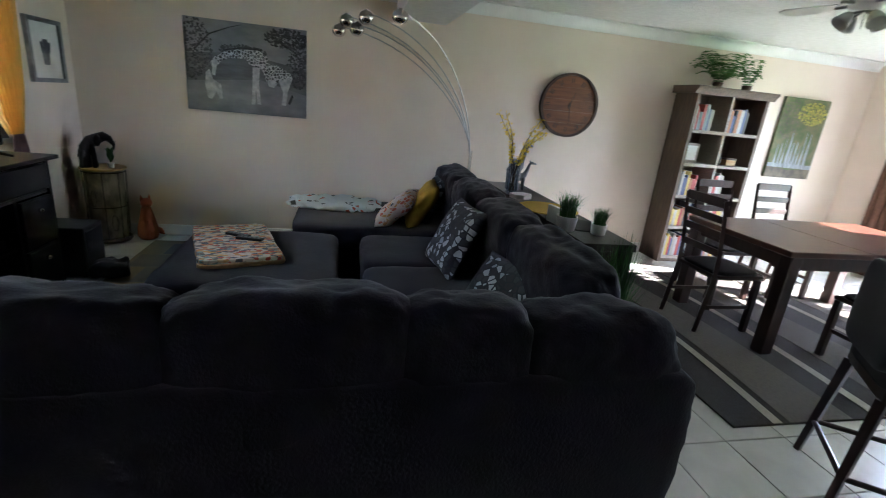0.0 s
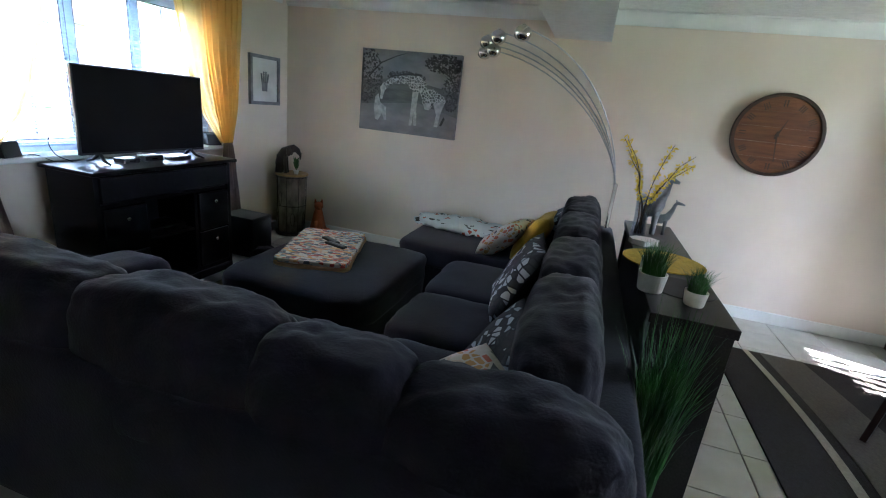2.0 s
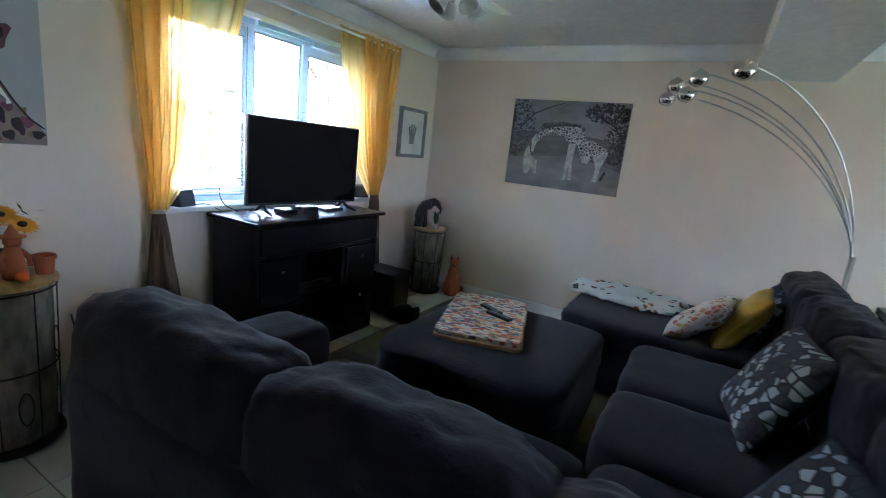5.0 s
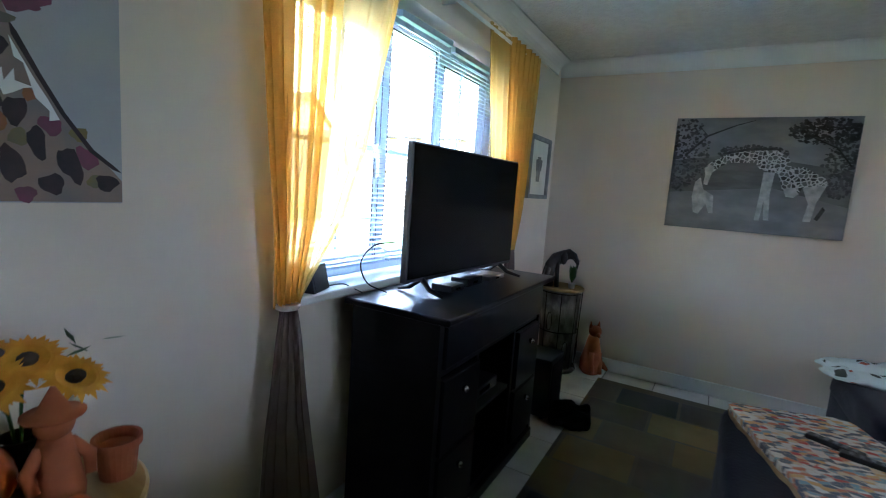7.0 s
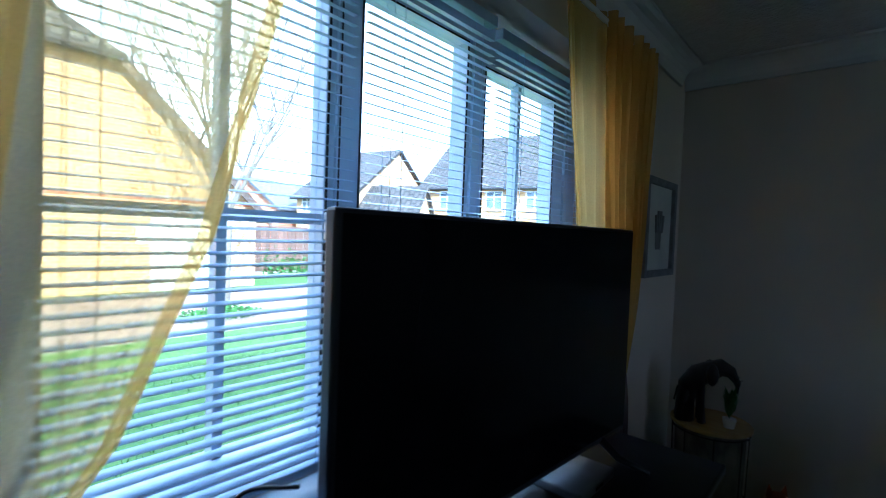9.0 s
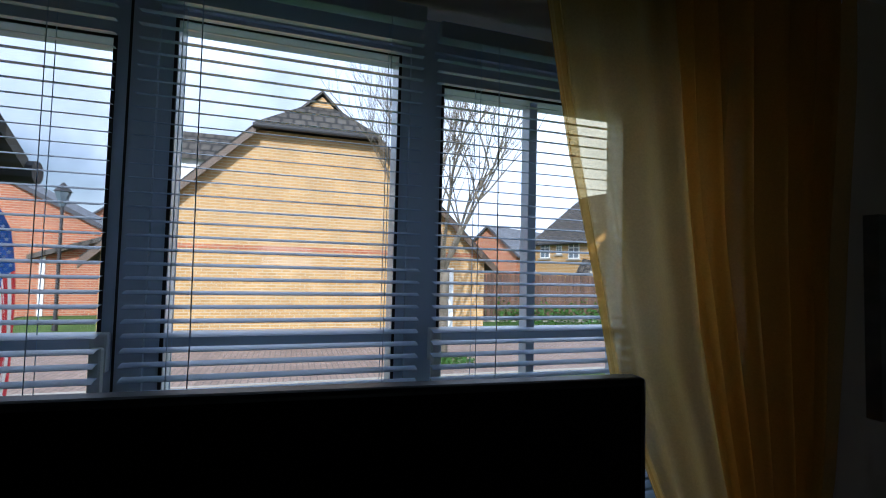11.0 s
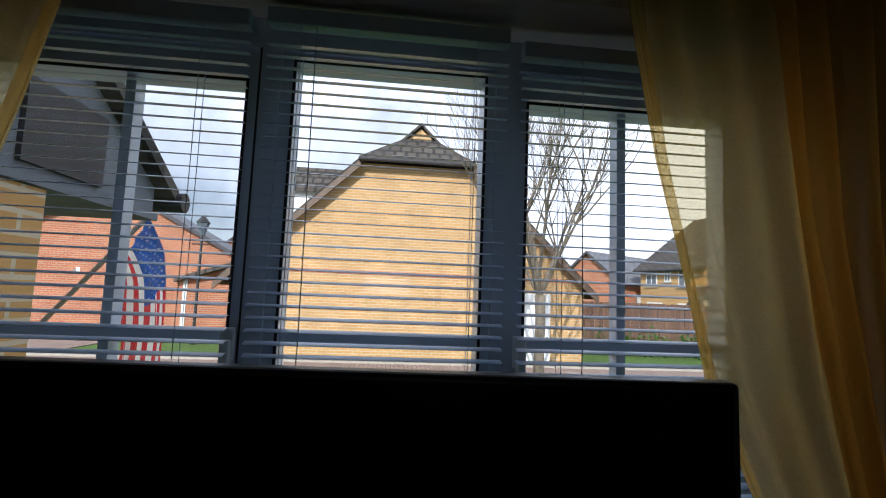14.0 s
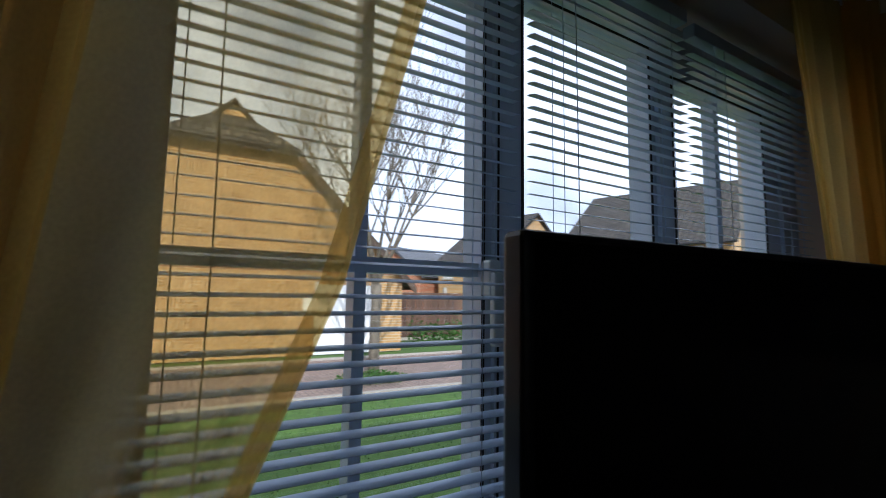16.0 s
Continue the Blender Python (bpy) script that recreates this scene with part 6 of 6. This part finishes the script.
for k in range(9):
    a = 2 * math.pi * k / 9 + rt.uniform(-0.3, 0.3)
    bm = bmesh.new()
    lean = rt.uniform(0.25, 0.8)
    limb(Vector((0.0, 0.0, 1.7)), Vector((math.cos(a) * lean, math.sin(a) * lean, 1)).normalized(), rt.uniform(1.9, 2.4), 0.042, 0, bm)
    part("limb", bm, "bark", tr)
part("twigs", twigs, "bark", tr, "dense fine bare twigs", kind="stuff")
bu = thing("flower_bed", "low clump of leafy plants at the foot of the tree", "shrub", (-7.3, 5.2, GZ))
bm = bmesh.new()
for _ in range(700):
    a, q = rt.uniform(0, 6.28), rt.random() ** 0.5
    p = Vector((0.3 * q * math.cos(a), 0.7 * q * math.sin(a), 0.02 + 0.24 * rt.random() * (1 - q * 0.6)))
    d = Vector((rt.uniform(-1, 1), rt.uniform(-1, 1), rt.uniform(0, 1))).normalized() * 0.05
    u = d.orthogonal() * 0.4
    bm.faces.new([bm.verts.new(p), bm.verts.new(p + d * 0.5 + u), bm.verts.new(p + d), bm.verts.new(p + d * 0.5 - u)])
part("foliage", bm, "leaf", bu)


def house(label, at, rz, w, d, eave, ridge, wall, side, roof, wins=(), hip=0.0):
    h = thing("house", label, "house", at, rz, "houses across the lane")
    part("wall", prism([(-w / 2, 0), (w / 2, 0), (w / 2, eave), (0, ridge), (-w / 2, eave)], "x", -d / 2, d / 2), wall, h)
    for s in (-1, 1):
        part("roof_slope", slab([(d / 2 + 0.25, s * (w / 2 + 0.3), eave - 0.12), (d / 2 + 0.25 - hip, 0, ridge + 0.12), (-d / 2 - 0.25, 0, ridge + 0.12), (-d / 2 - 0.25, s * (w / 2 + 0.3), eave - 0.12)], 0.15), roof, h)
        part("gutter", rod((d / 2 + 0.2, s * (w / 2 + 0.32), eave - 0.2), (-d / 2 - 0.2, s * (w / 2 + 0.32), eave - 0.2), 0.06), "dark_board", h)
    for face, u, z, ww, hh in wins:
        if face == "g":
            window_far(h, d / 2, u, z, ww, hh, "x", 1)
        else:
            window_far(h, u, -w / 2 if face == "l" else w / 2, z, ww, hh, "y", -1 if face == "l" else 1)
    return h


# right hand houses: the long side with windows faces the lane, the gable end turned to it
house("yellow brick house with grey tiled roof and white windows", (-21.84, 20.21, GZ), 12.7, 8.06, 4.0, 3.5, 6.4, "yellow_brick", "yellow_brick_side", "roof_tile",
      (("l", -1.2, 2.55, 0.75, 0.85), ("l", -0.13, 2.75, 0.4, 0.6), ("l", 0.93, 2.5, 0.75, 0.85), ("l", -1.0, 0.8, 1.0, 0.9), ("l", 1.0, 0.8, 1.0, 0.9)))
house("low yellow brick garage with steep tiled roof", (-18.2, 18.8, GZ), 25, 4.0, 3.6, 1.7, 4.0, "yellow_brick", "yellow_brick_side", "roof_tile")
house("yellow brick house with wide white windows and dark tiled roof", (-15.2, 26.25, GZ), 16.7, 9.1, 8.0, 4.3, 7.7, "yellow_brick", "yellow_brick_side", "roof_tile",
      (("l", -2.5, 3.0, 0.95, 1.0), ("l", -1.07, 3.3, 0.5, 0.7), ("l", 0.22, 3.0, 0.95, 1.0), ("l", 2.4, 3.0, 0.95, 1.0), ("l", -2.5, 1.2, 0.95, 0.9), ("l", 0.15, 1.2, 0.95, 0.9)))
house("red brick house with grey slate roof far behind", (-27.2, 17.7, GZ), -60, 4.0, 9, 2.8, 4.4, "red_brick", "red_brick", "roof_slate", (("r", -2, 1.4, 1.4, 1.0), ("r", 1.5, 1.4, 1.4, 1.0)))
house("red brick house with grey slate roof beside the drive", (-20.5, -7.8, GZ), 8, 9.0, 8, 2.6, 5.0, "red_brick", "red_brick", "roof_slate")
house("grey roofed house farther down the drive", (-40, -9, GZ), 20, 8.0, 10, 3.6, 7.0, "red_brick", "red_brick", "roof_slate", (("g", 0, 2.2, 1.2, 1.0),))
sg = part("name_sign", box(-16.45, -16.4, -9.3, -8.1, 1.75, 2.0), "white_door", None, "")
tagged(sg, "white house name board on the red brick wall", "sign")
for i in range(5):
    part("mark", box(-16.4, -16.39, -9.15 + i * 0.2, -9.02 + i * 0.2, 1.82, 1.93), "stone_grey", sg)

fe = thing("board_fence", "brown close boarded fence with concrete posts", "fence", (-14.2, 8.6, GZ), -8)
brd = None
for i in range(95):
    if i % 15 == 0:
        part("post", box(-0.06, 0.06, i * 0.145 - 0.06, i * 0.145 + 0.06, 0, 1.85), "concrete", fe)
    if brd is None:
        brd = part("board", box(-0.012, 0.012, 0, 0.13, 0.12, 1.65), "fence_wood", fe)
    ob = new("board", brd.data)
    ob.parent = fe
    ob.matrix_basis = pose(0.014 * (i % 2) + 0.07, i * 0.145 + 0.01, random.uniform(-0.01, 0.01))
part("gravel_board", box(-0.02, 0.06, 0, 13.8, 0, 0.12), "concrete", fe)
hb = bmesh.new()
for _ in range(1400):
    y = rt.uniform(0, 7)
    p = Vector((rt.gauss(0, 0.22), y, abs(rt.gauss(0.3, 0.2))))
    d = Vector((rt.uniform(-1, 1), rt.uniform(-1, 1), rt.uniform(-0.2, 1))).normalized() * 0.09
    u = d.orthogonal() * 0.45
    hb.faces.new([hb.verts.new(p), hb.verts.new(p + d * 0.5 + u), hb.verts.new(p + d), hb.verts.new(p + d * 0.5 - u)])
solo("hedge", hb, "leaf", "low green hedge in front of the fence", "hedge", (-13.5, 9.2, GZ), -8)

lp = thing("street_lamp", "black lantern street lamp by the drive", "street lamp", (-13.2, -2.9, GZ))
part("post", tube([(0, 0, 0), (0, 0, 0.5), (0, 0, 3.1)], [0.07, 0.045, 0.035], 10), "dark_board", lp)
part("ladder_bar", rod((0, -0.25, 2.85), (0, 0.25, 2.85), 0.02), "dark_board", lp)
part("lantern", lathe([(0.06, 3.1), (0.17, 3.45), (0.18, 3.47)], n=6), "far_glass", lp)
part("lantern_cap", lathe([(0.2, 3.47), (0.08, 3.62), (0.02, 3.7)], n=6), "dark_board", lp)
sh2 = thing("carport", "small open carport with pitched tiled roof", "shed", (-17.2, -3.6, GZ))
part("roof_slope", slab([(0.6, -1.5, 1.9), (0.6, 1.8, 3.0), (-3, 1.8, 3.0), (-3, -1.5, 1.9)], 0.15), "roof_tile", sh2)
for y in (-1.2, 1.5):
    part("post", box(0.2, 0.34, y - 0.07, y + 0.07, 0, 1.95 if y < 0 else 2.75), "white_door", sh2)
part("wall", box(-3, -2.9, -1.4, 1.7, 0, 1.85), "red_brick", sh2)

# porch roof of this house and the flag beside it
po = thing("porch_roof", "lean to porch canopy with grey boarding and dark tiled roof", "porch", (-0.3, 0, 0))
part("side_board", prism([(0.0, 1.94), (-1.52, 1.94), (-1.52, 2.08), (0.0, 2.98)], "y", -0.6, 1.42), "render_grey", po)
part("roof_slope", slab([(-1.62, -0.7, 2.08), (-1.62, 1.5, 2.08), (0, 1.5, 3.06), (0, -0.7, 3.06)], 0.07), "roof_tile", po)
part("gutter", rod((-1.64, -0.7, 2.02), (-1.64, 1.53, 2.02), 0.055), "dark_board", po, "black gutter")
part("vent_panel", box(-1.06, -0.62, 1.42, 1.44, 1.97, 2.27), "dark_board", po, "dark panel")
part("soffit", box(-1.54, 0, -0.6, 1.44, 1.9, 1.936), "render_grey", po)
part("pillar", box(-0.78, -0.42, 1.08, 1.42, GZ - 0.02, 1.896), "yellow_brick_side", po, "yellow brick pillar")
part("post", box(-1.45, -1.35, -0.55, -0.45, GZ - 0.02, 1.896), "white_door", po)

fl = thing("flag", "stars and stripes flag hanging in folds from a slanted pole", "flag", (-2.2, 1.2, 0))
part("pole", rod((0.0, -0.75, 1.02), (0.0, 0.03, 2.0), 0.014), "concrete", fl, "white flag pole")
part("pole_bracket", box(-0.02, 1.9, -0.8, -0.72, 0.98, 1.06), "dark_board", fl)


def flag_point(u, v, lift=0.0):
    """u runs across the stripes from the upper edge, v along them from the pole; the cloth hangs down in folds."""
    top, bottom = (0.045 - 0.17 * u, 0.775 - 0.33 * u), (0.19 - 0.27 * u, -0.4 + 0.03 * math.sin(u * 9))
    z = top[1] + (bottom[1] - top[1]) * v
    fall = min(1.0, v / 0.16) ** 0.7
    y = top[0] + (bottom[0] - top[0]) * fall * (0.42 + 0.58 * v)
    y += (0.1 * (1 - u) + 0.05) * math.sin(math.pi * min(1, v * 1.15)) * (0.45 + 0.25 * u) + 0.012 * math.sin(v * 9 + u * 3) * v
    x = 0.045 * math.sin(u * 9 + v * 2.2) * min(1, v * 4 + 0.15) + 0.012 * math.sin(u * 23 + v * 5) + lift
    return Vector((x, y - 0.03, 1.18 + z))


def cloth(u0, u1, v0, v1, n=4, mrows=26):
    bm = bmesh.new()
    g = [[bm.verts.new(flag_point(u0 + (u1 - u0) * j / n, v0 + (v1 - v0) * i / mrows)) for j in range(n + 1)] for i in range(mrows + 1)]
    for a, c in zip(g, g[1:]):
        for j in range(n):
            bm.faces.new((a[j], a[j + 1], c[j + 1], c[j]))
    return bm


for k in range(13):
    part("stripe", cloth(k / 13, (k + 1) / 13, 0.0 if k > 6 else 0.34, 1.0), "flag_red" if k % 2 == 0 else "flag_white", fl, smooth=True)
can = part("canton", cloth(0.0, 7 / 13, 0.0, 0.34, 12), "flag_blue", fl, "blue field with white stars", smooth=True)
for i in range(9):
    for j in range(6 - i % 2):
        c0 = flag_point(7 / 13 * (0.1 + 0.1 * i), 0.34 * (0.09 + 0.165 * (j + 0.5 * (i % 2))), 0.005)
        bm = bmesh.new()
        bm.faces.new([bm.verts.new(c0 + Vector((0, (0.012 if t % 2 == 0 else 0.006) * math.sin(t * math.pi / 5), (0.012 if t % 2 == 0 else 0.006) * math.cos(t * math.pi / 5)))) for t in range(10)])
        part("star", bm, "flag_white", can)

# ---- floor tiles ----
TP = 0.352
tile = box(-TP / 2 + 0.003, TP / 2 - 0.003, -TP / 2 + 0.003, TP / 2 - 0.003, -0.012, 0.0, 0.0015, 1)
flo = bpy.data.objects["floor"]
base = part("tile", tile, "floor_tile", flo)
X0, Y0 = 3.065 - 9 * TP, 1.75 - 13 * TP
rest, first = bmesh.new(), True
for i in range(0, 24):
    for j in range(0, 22):
        x, y = X0 + (i + 0.5) * TP, Y0 + (j + 0.5) * TP
        if not (0.0 < x < XR - 0.05 and YS + 0.1 < y < YN - 0.02):
            continue
        if (x > 3.2 and y > 0.4) or (x < 1.1 and y > 0.4):
            if first:
                ob, first = base, False
            else:
                ob = new("tile", base.data)
                ob.parent = flo
            ob.matrix_basis = pose(x, y, random.uniform(-0.0006, 0.0))
        else:
            box(x - TP / 2 + 0.003, x + TP / 2 - 0.003, y - TP / 2 + 0.003, y + TP / 2 - 0.003, -0.012, -0.0004, bm=rest)
part("tiles", rest, "floor_tile", flo, "pale glazed floor tiles", kind="stuff")
